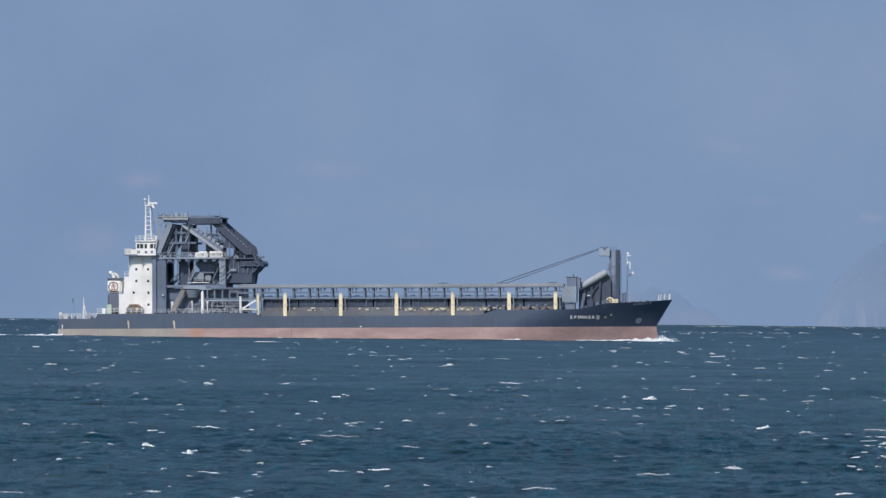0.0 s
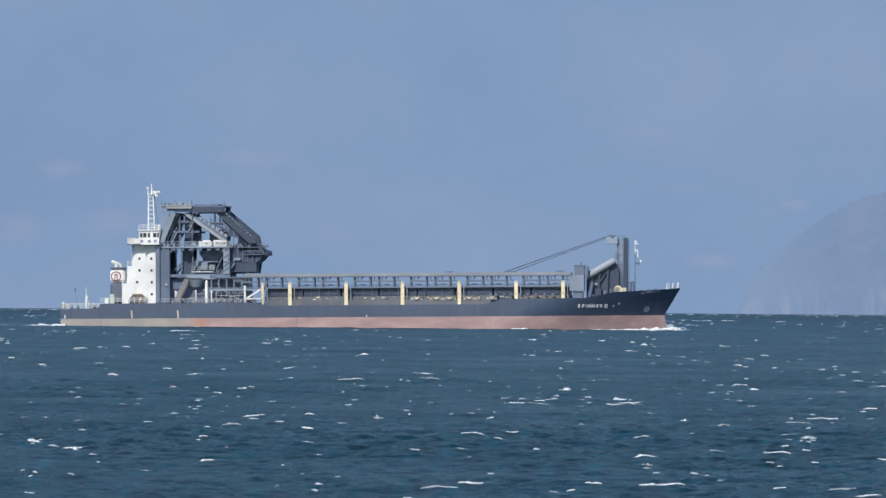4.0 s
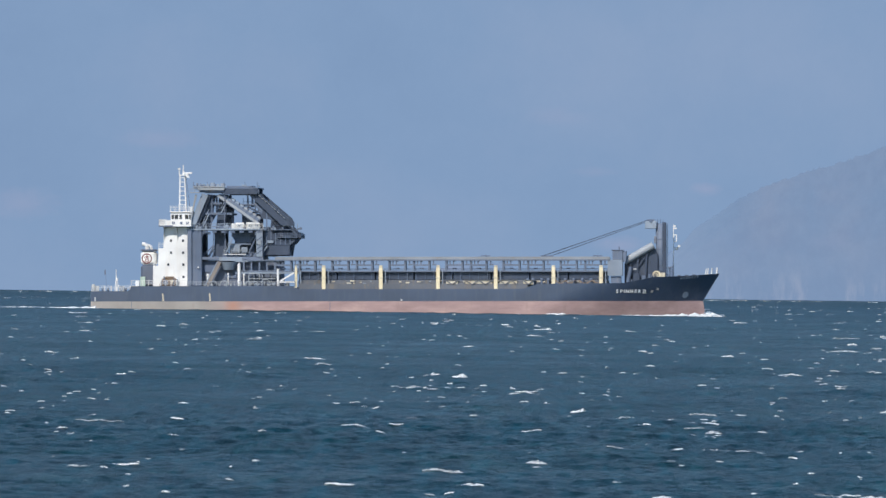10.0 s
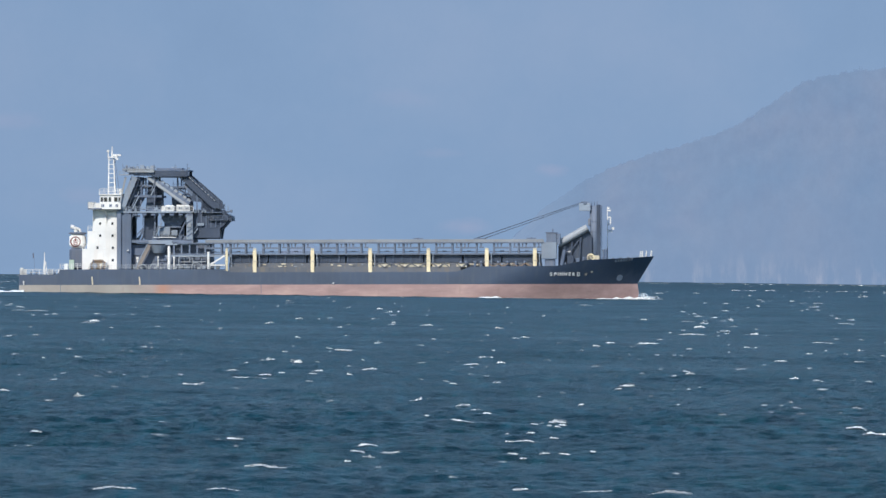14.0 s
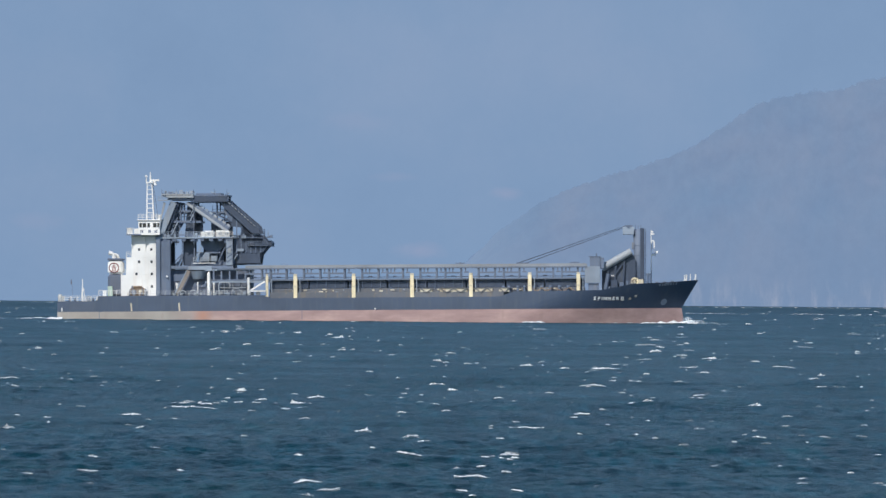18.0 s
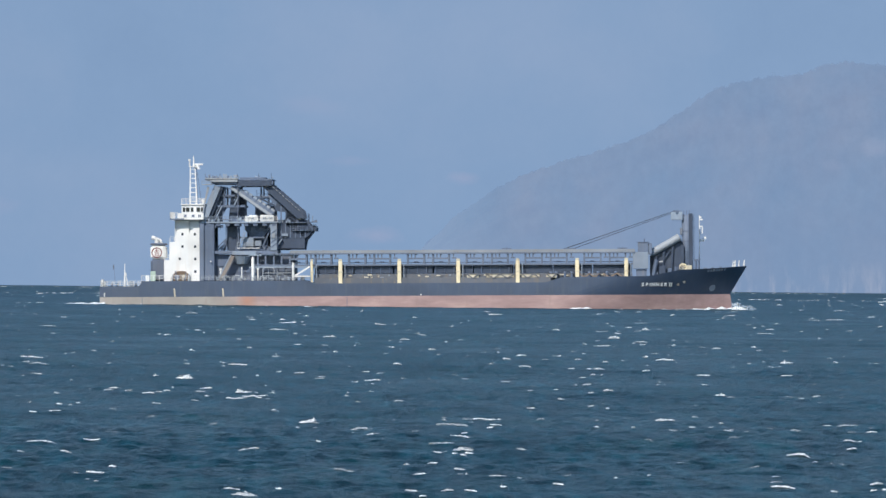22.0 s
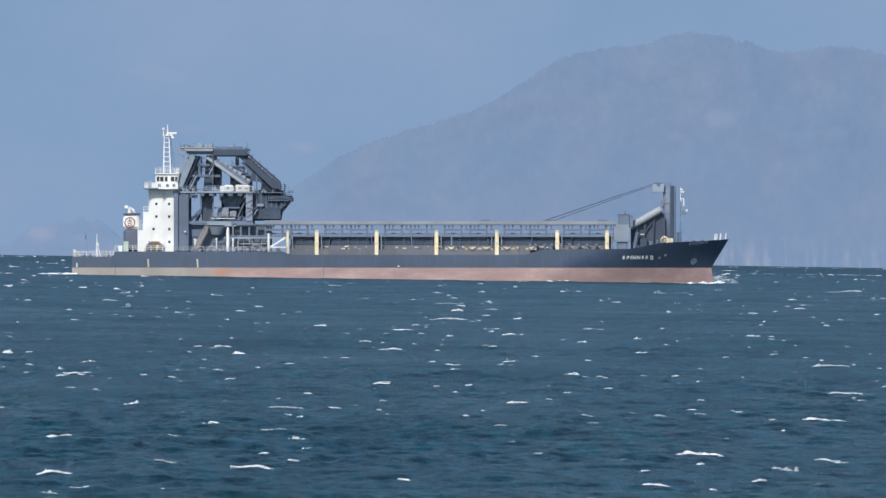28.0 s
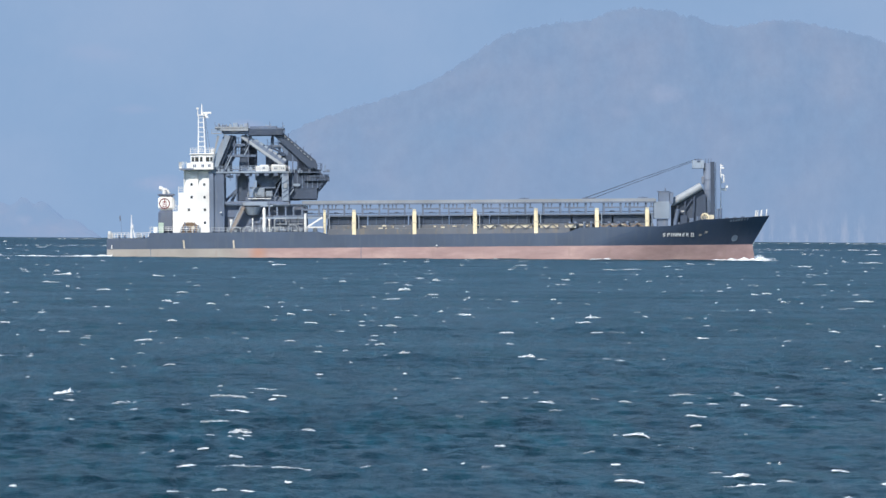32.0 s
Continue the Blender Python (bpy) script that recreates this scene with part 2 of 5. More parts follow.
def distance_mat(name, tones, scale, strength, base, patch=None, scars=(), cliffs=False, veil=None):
    """A far slope of dull woods with the air's haze painted over it as blue emission."""
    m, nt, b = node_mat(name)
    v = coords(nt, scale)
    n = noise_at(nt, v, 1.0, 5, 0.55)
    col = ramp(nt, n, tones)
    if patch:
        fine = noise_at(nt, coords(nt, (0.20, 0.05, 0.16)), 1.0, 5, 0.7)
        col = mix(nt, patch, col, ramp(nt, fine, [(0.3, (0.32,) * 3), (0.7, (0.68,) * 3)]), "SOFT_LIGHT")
    for x, z, rx, rz, amount in scars:  # bare ground and fields on the slope
        g = nt.nodes.new("ShaderNodeVectorMath")
        g.operation = "LENGTH"
        mp = nt.nodes.new("ShaderNodeMapping")
        mp.vector_type = "POINT"
        mp.inputs["Location"].default_value = (-x / rx, 0, -z / rz)
        mp.inputs["Scale"].default_value = (1 / rx, 0, 1 / rz)
        tc = nt.nodes.new("ShaderNodeTexCoord")
        nt.links.new(tc.outputs["Object"], mp.inputs["Vector"])
        nt.links.new(mp.outputs[0], g.inputs[0])
        edge = nt.nodes.new("ShaderNodeMath")
        edge.operation = "MULTIPLY_ADD"
        nt.links.new(noise_at(nt, coords(nt, (0.12, 0.1, 0.2)), 1.0, 5, 0.7), edge.inputs[0])
        edge.inputs[1].default_value = 0.7
        nt.links.new(g.outputs["Value"], edge.inputs[2])
        mask = ramp(nt, edge.outputs[0], [(0.30, (amount * 0.8,) * 3), (0.60, (amount * 0.55,) * 3), (1.0, (0.0,) * 3)])
        col = mix(nt, mask, col, (0.345, 0.372, 0.53))
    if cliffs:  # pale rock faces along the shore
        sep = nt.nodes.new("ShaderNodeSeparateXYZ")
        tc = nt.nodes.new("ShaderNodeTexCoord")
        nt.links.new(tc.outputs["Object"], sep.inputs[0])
        deep = nt.nodes.new("ShaderNodeMapRange")  # thicker air low down, mixed into the glow colour by height
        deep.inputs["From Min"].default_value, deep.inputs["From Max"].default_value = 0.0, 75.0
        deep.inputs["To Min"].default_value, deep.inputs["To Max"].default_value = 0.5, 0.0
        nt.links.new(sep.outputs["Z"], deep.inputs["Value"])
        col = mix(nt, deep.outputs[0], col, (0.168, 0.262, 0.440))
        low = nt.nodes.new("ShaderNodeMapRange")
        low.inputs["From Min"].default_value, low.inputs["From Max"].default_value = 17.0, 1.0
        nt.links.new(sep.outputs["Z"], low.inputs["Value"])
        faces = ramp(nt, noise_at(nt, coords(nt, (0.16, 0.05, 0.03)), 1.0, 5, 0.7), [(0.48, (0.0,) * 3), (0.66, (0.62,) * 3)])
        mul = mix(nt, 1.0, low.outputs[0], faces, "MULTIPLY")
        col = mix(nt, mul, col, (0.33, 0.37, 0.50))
    if veil:  # thicker air over the left flank, mixed into the glow colour
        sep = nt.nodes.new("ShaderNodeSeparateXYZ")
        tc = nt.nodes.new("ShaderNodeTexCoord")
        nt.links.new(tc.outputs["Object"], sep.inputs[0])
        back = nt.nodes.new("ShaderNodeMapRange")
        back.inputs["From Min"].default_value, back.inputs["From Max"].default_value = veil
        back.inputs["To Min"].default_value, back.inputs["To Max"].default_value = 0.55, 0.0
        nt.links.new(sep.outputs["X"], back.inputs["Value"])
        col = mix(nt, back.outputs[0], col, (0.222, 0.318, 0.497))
    b.inputs["Base Color"].default_value = (*base, 1)
    at = nt.nodes.new("ShaderNodeAttribute")
    at.attribute_name = "rise"
    twig = nt.nodes.new("ShaderNodeMath")  # the crest's tree tops thin out; the soft edge also stands for haze blur
    twig.operation = "MULTIPLY_ADD"
    nt.links.new(noise_at(nt, coords(nt, (0.5, 0.1, 0.5)), 1.0, 4, 0.7), twig.inputs[0])
    twig.inputs[1].default_value = 0.05
    nt.links.new(at.outputs["Fac"], twig.inputs[2])
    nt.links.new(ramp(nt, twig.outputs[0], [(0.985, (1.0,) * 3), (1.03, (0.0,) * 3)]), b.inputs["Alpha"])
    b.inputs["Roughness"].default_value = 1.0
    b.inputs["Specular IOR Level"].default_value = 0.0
    # haze tint glows by itself, whatever light falls on the slope
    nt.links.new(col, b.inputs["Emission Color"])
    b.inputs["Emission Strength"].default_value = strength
    return m


M_FOAM, M_SPRAY, M_SEA = foam_mat(), spray_mat(), sea_mat()
M_WASH = foam_mat("hull_foam", 0.15, 0.28, False)
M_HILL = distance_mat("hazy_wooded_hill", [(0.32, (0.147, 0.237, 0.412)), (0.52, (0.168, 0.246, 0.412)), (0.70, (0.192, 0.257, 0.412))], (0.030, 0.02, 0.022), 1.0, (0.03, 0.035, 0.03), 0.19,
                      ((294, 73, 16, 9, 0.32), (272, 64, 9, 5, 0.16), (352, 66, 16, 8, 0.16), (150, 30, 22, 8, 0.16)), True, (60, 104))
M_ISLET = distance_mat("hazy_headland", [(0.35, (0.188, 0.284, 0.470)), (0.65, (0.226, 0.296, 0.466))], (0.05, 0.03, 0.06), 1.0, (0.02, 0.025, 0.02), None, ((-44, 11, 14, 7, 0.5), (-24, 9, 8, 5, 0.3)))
# range tones are mostly air haze, put in as emission
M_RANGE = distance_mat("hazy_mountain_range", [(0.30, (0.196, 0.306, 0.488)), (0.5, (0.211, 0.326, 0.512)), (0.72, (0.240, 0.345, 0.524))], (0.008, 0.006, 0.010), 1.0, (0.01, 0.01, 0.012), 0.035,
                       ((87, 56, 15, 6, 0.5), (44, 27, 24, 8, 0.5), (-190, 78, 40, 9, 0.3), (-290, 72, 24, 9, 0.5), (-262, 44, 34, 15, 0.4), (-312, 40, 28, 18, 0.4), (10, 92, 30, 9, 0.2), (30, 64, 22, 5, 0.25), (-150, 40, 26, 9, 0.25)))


# ---- mesh helpers ----
def part(name, bm, material, parent, label=""):
    while parent is not None and parent.parent is not None and parent.parent.parent is not None:
        parent = parent.parent
    me = bpy.data.meshes.new(name)
    bm.to_mesh(me)
    bm.free()
    me.materials.append(material)
    ob = new(name, me)
    ob.parent = parent
    return tagged(ob, label)


def shared(name, me, parent, m=Matrix(), label=""):
    ob = new(name, me)
    ob.parent = parent
    ob.matrix_basis = m
    return tagged(ob, label)


def add_box(bm, x0, x1, y0, y1, z0, z1, bevel=0.0):
    r = bmesh.ops.create_cube(bm, size=1)
    for v in r["verts"]:
        v.co = Vector(((x0 + x1) / 2 + v.co.x * (x1 - x0), (y0 + y1) / 2 + v.co.y * (y1 - y0), (z0 + z1) / 2 + v.co.z * (z1 - z0)))
    if bevel:
        edges = {e for v in r["verts"] for e in v.link_edges}
        bmesh.ops.bevel(bm, geom=list(edges), offset=bevel, segments=1, affect="EDGES")
    return bm


def add_beam(bm, p, q, w, h=None):
    """A square bar from p to q, w wide across and h deep."""
    p, q = Vector(p), Vector(q)
    h = h or w
    d = (q - p).normalized()
    side = Vector((0, 1, 0)) if abs(d.y) < 0.9 else Vector((1, 0, 0))
    up = d.cross(side).normalized()
    side = up.cross(d).normalized()
    vs = []
    for c in (p, q):
        for a, b in ((-1, -1), (1, -1), (1, 1), (-1, 1)):
            vs.append(bm.verts.new(c + side * (a * w / 2) + up * (b * h / 2)))
    for f in ((3, 2, 1, 0), (4, 5, 6, 7), (0, 1, 5, 4), (1, 2, 6, 5), (2, 3, 7, 6), (3, 0, 4, 7)):
        bm.faces.new([vs[i] for i in f])
    return bm


def add_tube(bm, p, q, r, r2=None, n=10):
    p, q = Vector(p), Vector(q)
    d = q - p
    m = Matrix.Translation((p + q) / 2) @ d.to_track_quat("Z", "Y").to_matrix().to_4x4()
    bmesh.ops.create_cone(bm, cap_ends=True, segments=n, radius1=r, radius2=r if r2 is None else r2, depth=d.length, matrix=m)
    return bm


def add_plate(bm, outline, y0, y1):
    """A plate whose outline is given in x and z, between y0 and y1."""
    a = [bm.verts.new((x, y0, z)) for x, z in outline]
    b = [bm.verts.new((x, y1, z)) for x, z in outline]
    n = len(outline)
    bm.faces.new(a)
    bm.faces.new(b[::-1])
    for i in range(n):
        bm.faces.new((a[(i + 1) % n], a[i], b[i], b[(i + 1) % n]))
    bmesh.ops.recalc_face_normals(bm, faces=bm.faces)
    return bm


def B():
    return bmesh.new()


def box(name, mat, parent, x0, x1, y0, y1, z0, z1, label="", bevel=0.04):
    return part(name, add_box(B(), x0, x1, y0, y1, z0, z1, bevel), mat, parent, label)


def beam(name, mat, parent, p, q, w, h=None, label=""):
    return part(name, add_beam(B(), p, q, w, h), mat, parent, label)


def tube(name, mat, parent, p, q, r, r2=None, n=10, label=""):
    return part(name, add_tube(B(), p, q, r, r2, n), mat, parent, label)


def railing(parent, x0, x1, y, z, h=1.1, step=1.6, mat=None, z1=None, name="railing", y1=None):
    """Posts and three rails along x (or towards y1), following the deck from z to z1."""
    bm = B()
    z1 = z if z1 is None else z1
    y1 = y if y1 is None else y1
    n = max(1, round(max(abs(x1 - x0), abs(y1 - y)) / step))
    for i in range(n + 1):
        f = i / n
        c = Vector((x0 + (x1 - x0) * f, y + (y1 - y) * f, z + (z1 - z) * f))
        add_beam(bm, c, c + Vector((0, 0, h)), 0.09)
    for k in (0.4, 0.72, 1.0):
        add_beam(bm, (x0, y, z + h * k), (x1, y1, z1 + h * k), 0.07)
    return part(name, bm, mat or M_RAIL, parent)


# ---- the sea ----
WAVES = []
_rng = random.Random(7)
for _i in range(52):
    _l = 0.62 * (1.062 ** _i)
    _d = radians(_rng.gauss(-78, 72 if _l < 2.2 else 46))
    _amp = 0.0084 * _l ** (0.55 if _l < 1 else 0.36)
    WAVES.append((2 * math.pi / _l * math.cos(_d), 2 * math.pi / _l * math.sin(_d), _amp, _rng.uniform(0, 6.28)))
for _l, _d in ((19.0, -64), (23.5, -95), (28.0, -78), (34.0, -110), (15.5, -50)):  # the longer swell under the chop
    WAVES.append((2 * math.pi / _l * math.cos(radians(_d)), 2 * math.pi / _l * math.sin(radians(_d)), 0.075, _rng.uniform(0, 6.28)))


def sea_height(x, y):
    x, y = np.asarray(x, float), np.asarray(y, float)
    h = np.zeros(np.broadcast(x, y).shape)
    gust = 0.75 + 0.25 * np.sin(x * 0.043 + 1.3 * np.sin(y * 0.011)) * np.sin(y * 0.027 + 0.7)
    for kx, ky, a, p in WAVES:
        s = np.sin(kx * x + ky * y + p)
        h += a * (s + 0.25 * np.cos(2 * (kx * x + ky * y + p)) * -1)
    return h * gust * (0.98 - 0.28 * np.clip((y - 320) / 1400, 0, 1))


def fan_grid(us, ys):
    """One sheet, its columns opening out from the shore and its rows widening with distance."""
    U, Y = np.meshgrid(us, ys)
    X = U * np.maximum(np.abs(Y), 60.0)
    fade = np.clip((5200 - np.hypot(X, Y)) / 1500, 0, 1) * np.clip((np.abs(Y) - 20) / 60, 0, 1)
    Z = sea_height(X, Y) * fade
    return X, Y, Z


def build_sea():
    side = np.array([0.0, 0.16, 0.28, 0.5, 0.9, 1.6, 3.0])
    us = np.concatenate([-0.106 - side[:0:-1], np.linspace(-0.106, 0.091, 770), 0.091 + side[1:]])
    ys = np.concatenate([[-5200, -2500, -1200, -600, -300, -120, 0, 60, 100, 140, 170],
                         np.exp(np.linspace(math.log(188), math.log(700), 1250)), np.exp(np.linspace(math.log(702), math.log(2200), 560)), np.exp(np.linspace(math.log(2210), math.log(4790), 170)), [5000, 5400]])
    X, Y, Z = fan_grid(us, ys)
    n, mcol = X.shape
    co = np.stack([X, Y, Z], -1).reshape(-1, 3)
    idx = np.arange(n * mcol).reshape(n, mcol)
    q = np.stack([idx[:-1, :-1], idx[:-1, 1:], idx[1:, 1:], idx[1:, :-1]], -1).reshape(-1, 4)
    me = bpy.data.meshes.new("water")
    me.vertices.add(len(co))
    me.vertices.foreach_set("co", co.ravel())
    me.loops.add(q.size)
    me.loops.foreach_set("vertex_index", q.ravel().astype(np.int32))
    me.polygons.add(len(q))
    me.polygons.foreach_set("loop_start", np.arange(0, q.size, 4, dtype=np.int32))
    me.polygons.foreach_set("use_smooth", np.ones(len(q), dtype=bool))
    me.update(calc_edges=True)
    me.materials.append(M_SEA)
    return tagged(new("water", me), "choppy dark teal-blue sea with short wind waves", "sea", kind="structure")


water = build_sea()
DRIFT = Vector((-0.12, -0.45, 0))  # the wave trains' way, metres a second


def cap_shape(bm, rng, cx, cy, width, height):
    """One breaking crest: a long thin ridge of foam, thick at one place and trailing off in a torn line."""
    ang = rng.gauss(0.0, 0.22)
    ca, sa = math.cos(ang), math.sin(ang)
    n = max(9, min(40, int(9 + width * 20)))
    bend, lean = rng.uniform(-0.3, 0.3), rng.gauss(0, 0.045)
    skew, tip = rng.uniform(0.1, 0.9), rng.uniform(0.6, 1.7)
    torn, phase = rng.uniform(6.0, 13.0), rng.uniform(0, 90)
    second, lift = rng.random(), rng.uniform(0.2, 0.6)
    rows = []
    along = (np.linspace(0, 1, n + 1) - 0.5) * width
    level = sea_height(cx + along * ca, cy + along * sa)
    for i in range(n + 1):
        f = i / n
        body = (f / skew if f < skew else (1 - f) / (1 - skew)) ** tip
        body = max(body, lift * max(0.0, 1 - abs(f - second) * 5))
        rag = 0.5 + noise.noise(Vector((f * width * torn, phase, 0.5)))
        h = height * (0.16 + body * (0.30 + 1.0 * rag) * rng.uniform(0.5, 1.4) + 0.14 * rng.random()) * min(1, f * 7, (1 - f) * 7) + 0.004
        slope = lean * (f - 0.5) * width
        foot = slope - 0.02 + (0.5 * body * height * noise.noise(Vector((f * width * torn * 1.4, phase + 9, 0.5))))
        d = 0.05 + 0.10 * body
        lx, ly = (f - 0.5) * width, bend * width * (f - 0.5) ** 2 * 4
        pts = []
        for oy, oz in ((0.12, -0.12), (0.0, h + slope), (-0.4 * d, h * 0.5 + slope), (-d, foot)):
            y = ly + oy
            pts.append(bm.verts.new((cx + lx * ca - y * sa, cy + lx * sa + y * ca, level[i] + oz)))
        rows.append(pts)
    for a, b in zip(rows, rows[1:]):
        for k in range(3):
            bm.faces.new((a[k], a[k + 1], b[k + 1], b[k]))


def build_whitecaps(groups=14, each=135):
    made = []
    for g in range(groups):
        rng = random.Random(100 + g)
        bm = B()
        for _ in range(each):
            below = 0.0007 + 0.029 * rng.random() ** 3.1   # slope below the horizon's level
            if rng.random() < min(0.60, (below - 0.0045) * 75):  # the lee water near by breaks less
                continue
            d = min(4300, EYE_HEIGHT / below)
            u = rng.uniform(-0.11, 0.10)
            xs, ys = np.array([u * d + rng.uniform(-2, 2) for _k in range(14)]), np.array([d + rng.uniform(-6, 6) for _k in range(14)])
            zs = sea_height(xs, ys)
            k = int(zs.argmax())  # the highest water near by
            best = (float(xs[k]), float(ys[k]), float(zs[k]))
            big = rng.random()
            w = rng.lognormvariate(-0.72, 0.62) * (2.2 if big > 0.955 else 1.0)
            w = min(w, 2.0) * (0.78 + 1.55 * min(1, d / 1700))
            hgt = 0.015 + 0.032 * min(1.5, w) * rng.uniform(0.2, 1.0) * (3.2 if big > 0.98 else 1.0) + 0.08 * min(1, d / 1700) * rng.random() ** 2
            if 0.86 < big < 0.93:  # a tumbling crest, short and thick
                w = rng.uniform(0.5, 1.1) * (0.75 + 0.9 * min(1, d / 1700))
                hgt = rng.uniform(0.09, 0.17) * (0.8 + 0.7 * min(1, d / 1700))
            cap_shape(bm, rng, best[0], best[1], w, hgt)
            if big > 0.965 or 0.86 < big < 0.885:  # a spent breaker: a patch of thin torn streaks
                for _k in range(7):
                    px, py = best[0] + rng.gauss(0, 0.55) * w, best[1] + rng.gauss(0, 2.5) * d / 400
                    cap_shape(bm, rng, px, py, w * rng.uniform(0.15, 0.6), 0.010 + 0.02 * rng.random())
            for _k in range(rng.choice((0, 0, 0, 1, 2))):  # smaller crests breaking off it
                ox = rng.uniform(-1.5, 1.5) * w
                sx, sy = best[0] + ox, best[1] + rng.uniform(-9, 9) * d / 400
                cap_shape(bm, rng, sx, sy, w * rng.uniform(0.2, 0.7), hgt * rng.uniform(0.25, 0.6))
        for _ in range(each):  # flecks of foam and spray
            d = min(3000, EYE_HEIGHT / (0.0012 + 0.024 * rng.random() ** 3.4))
            x, y = rng.uniform(-0.11, 0.10) * d, d
            cap_shape(bm, rng, x, y, rng.uniform(0.08, 0.34) * (0.6 + d / 700), rng.uniform(0.015, 0.04) * (0.6 + d / 900))
        for _ in range(64):  # thin lips of foam along the small crests
            d = EYE_HEIGHT / rng.uniform(0.0022, 0.0155)
            xs, ys = rng.uniform(-0.11, 0.10) * d + np.linspace(-1, 1, 9), np.full(9, d)
            k = int(sea_height(xs, ys).argmax())
            cap_shape(bm, rng, float(xs[k]), d, rng.uniform(0.15, 0.6) * (0.7 + d / 2000), rng.uniform(0.010, 0.026) * (0.6 + d / 1200))
        ob = part("whitecaps", bm, M_FOAM, None)
        made.append(tagged(ob, "scattered white breaking wave crests on the sea", "whitecap", "whitecaps on the sea", "stuff"))
    return made


WHITECAPS = build_whitecaps()

# ---- the land beyond ----
RIDGE = [(58, -2), (62, 13), (69, 22), (77, 29.5), (85, 37), (104, 50.5), (127, 61), (140.9, 65.5), (153.3, 69), (168.3, 73.5),
         (178.1, 78.2), (186.1, 83), (195.8, 89), (207.7, 97.5), (215, 102), (243, 108.2), (257, 109), (265, 112.4), (279, 115.3),
         (288, 114.8), (308, 111.4), (323, 106), (331, 106), (348, 110), (362, 109), (376, 105.8), (395, 101.8), (424, 94), (472, 80),
         (540, 60), (660, 10)]


def skyline(x, line):
    xs, zs = zip(*line)
    return np.interp(x, xs, zs)


def slope_land(name, mat, xs, crest, y_foot, depth, rough, label, seed, rows=26):
    """Land rising from the shore to a crest, folded by gullies and roughened by tree crowns."""
    bm = B()
    up = bm.verts.layers.float.new("rise")
    grid = []
    heights = [j / rows for j in range(rows)] + [1 - 0.35 / rows, 1.0]
    for f in heights:
        line = []
        for x in xs:
            top = float(crest(x))
            p = Vector((x * 0.022 + seed, f * 3.0, 0.3))
            fold = noise.noise(p) * 0.5 + noise.noise(p * 2.7) * 0.25
            z = top * (f ** (0.62 + 0.18 * fold)) if f > 0 else -2
            z += rough * noise.noise(Vector((x * 0.11, f * 14, seed))) * (1 if f > 0 else 0)
            z += rough * 0.5 * noise.noise(Vector((x * 0.37, f * 31, seed + 5))) * (1 if f > 0 else 0)
            y = y_foot + depth * f + fold * depth * 0.35 * math.sin(math.pi * f)
            z += rough * 0.9 * noise.noise(Vector((x * 0.21, f * 23, seed + 8))) * (1 if f > 0.9 else 0)
            z += rough * 0.8 * noise.noise(Vector((x * 0.5, f * 5, seed + 11))) * (1 if f > 0.95 else 0)
            line.append(bm.verts.new((x, y, z)))
            line[-1][up] = f
        grid.append(line)
    last = [bm.verts.new((v.co.x, y_foot + depth * 1.3, -2)) for v in grid[-1]]
    grid.append(last)
    for a, b in zip(grid, grid[1:]):
        for i in range(len(a) - 1):
            bm.faces.new((a[i], a[i + 1], b[i + 1], b[i])).smooth = True
    ob = part(name, bm, mat, None, label)
    return tagged(ob, category="hill", kind="structure")


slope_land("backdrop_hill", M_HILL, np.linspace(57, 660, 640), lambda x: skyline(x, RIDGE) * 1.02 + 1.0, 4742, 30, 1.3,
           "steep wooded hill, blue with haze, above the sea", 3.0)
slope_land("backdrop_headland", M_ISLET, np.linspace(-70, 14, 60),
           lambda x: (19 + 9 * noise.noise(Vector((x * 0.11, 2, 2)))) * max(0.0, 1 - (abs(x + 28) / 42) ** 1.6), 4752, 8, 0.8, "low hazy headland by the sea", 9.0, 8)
# tall self-glowing sheet in haze colours, closing the view behind the hill
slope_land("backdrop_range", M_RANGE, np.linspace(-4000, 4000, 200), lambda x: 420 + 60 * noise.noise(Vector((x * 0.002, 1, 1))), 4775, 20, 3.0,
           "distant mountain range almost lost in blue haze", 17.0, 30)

# ---- the ship: a self-unloading bulk carrier; x forward, z above the boot-top line ----
COURSE, TRIM, SPEED, SHIP_LINE, RIDE, AHEAD = 2.0, 0.82, 4.662, 2011.0, 2.45, 0.12
HALF = 11.0
ship = tagged(new("cargo_ship"), "dark-hulled self-unloading bulk carrier with faded red boot-top under way at sea", "ship")

STERN, STEM = -67.50, 64.52
SHEER = [(STERN, 2.2), (-58.86, 2.2), (-58.69, 3.3), (-22.23, 3.3), (-21.88, 2.65), (26.50, 2.65), (29.15, 3.75), (47.70, 3.9),
         (53.23, 5.15), (60.37, 5.45), (67.74, 5.95)]


def stem_x(z):
    return STEM + (z / 5.95) ** 1.0 * 3.6 if z > 0 else STEM + 0.15 * -z


def half_breadth(f, z):
    fore = 1 - (1 - min(1.0, max(0.0, (1 - f) / (0.27 - 0.010 * z)))) ** (2.3 + 0.12 * z)
    aft = 0.86 + 0.14 * min(1.0, f / 0.06) ** 0.5
    flare = 1.0 if z > -4 else 0.93
    return HALF * fore * aft * flare


def sheer_at(x):
    return float(skyline(x, SHEER))


def hull_stations():
    fs = set(np.linspace(0, 0.8, 41)) | set(np.linspace(0.8, 1.0, 30))
    for x, _ in SHEER:
        fs.add(min(1.0, max(0.0, (x - STERN) / (stem_x(2.5) - STERN))))
    return sorted(fs)


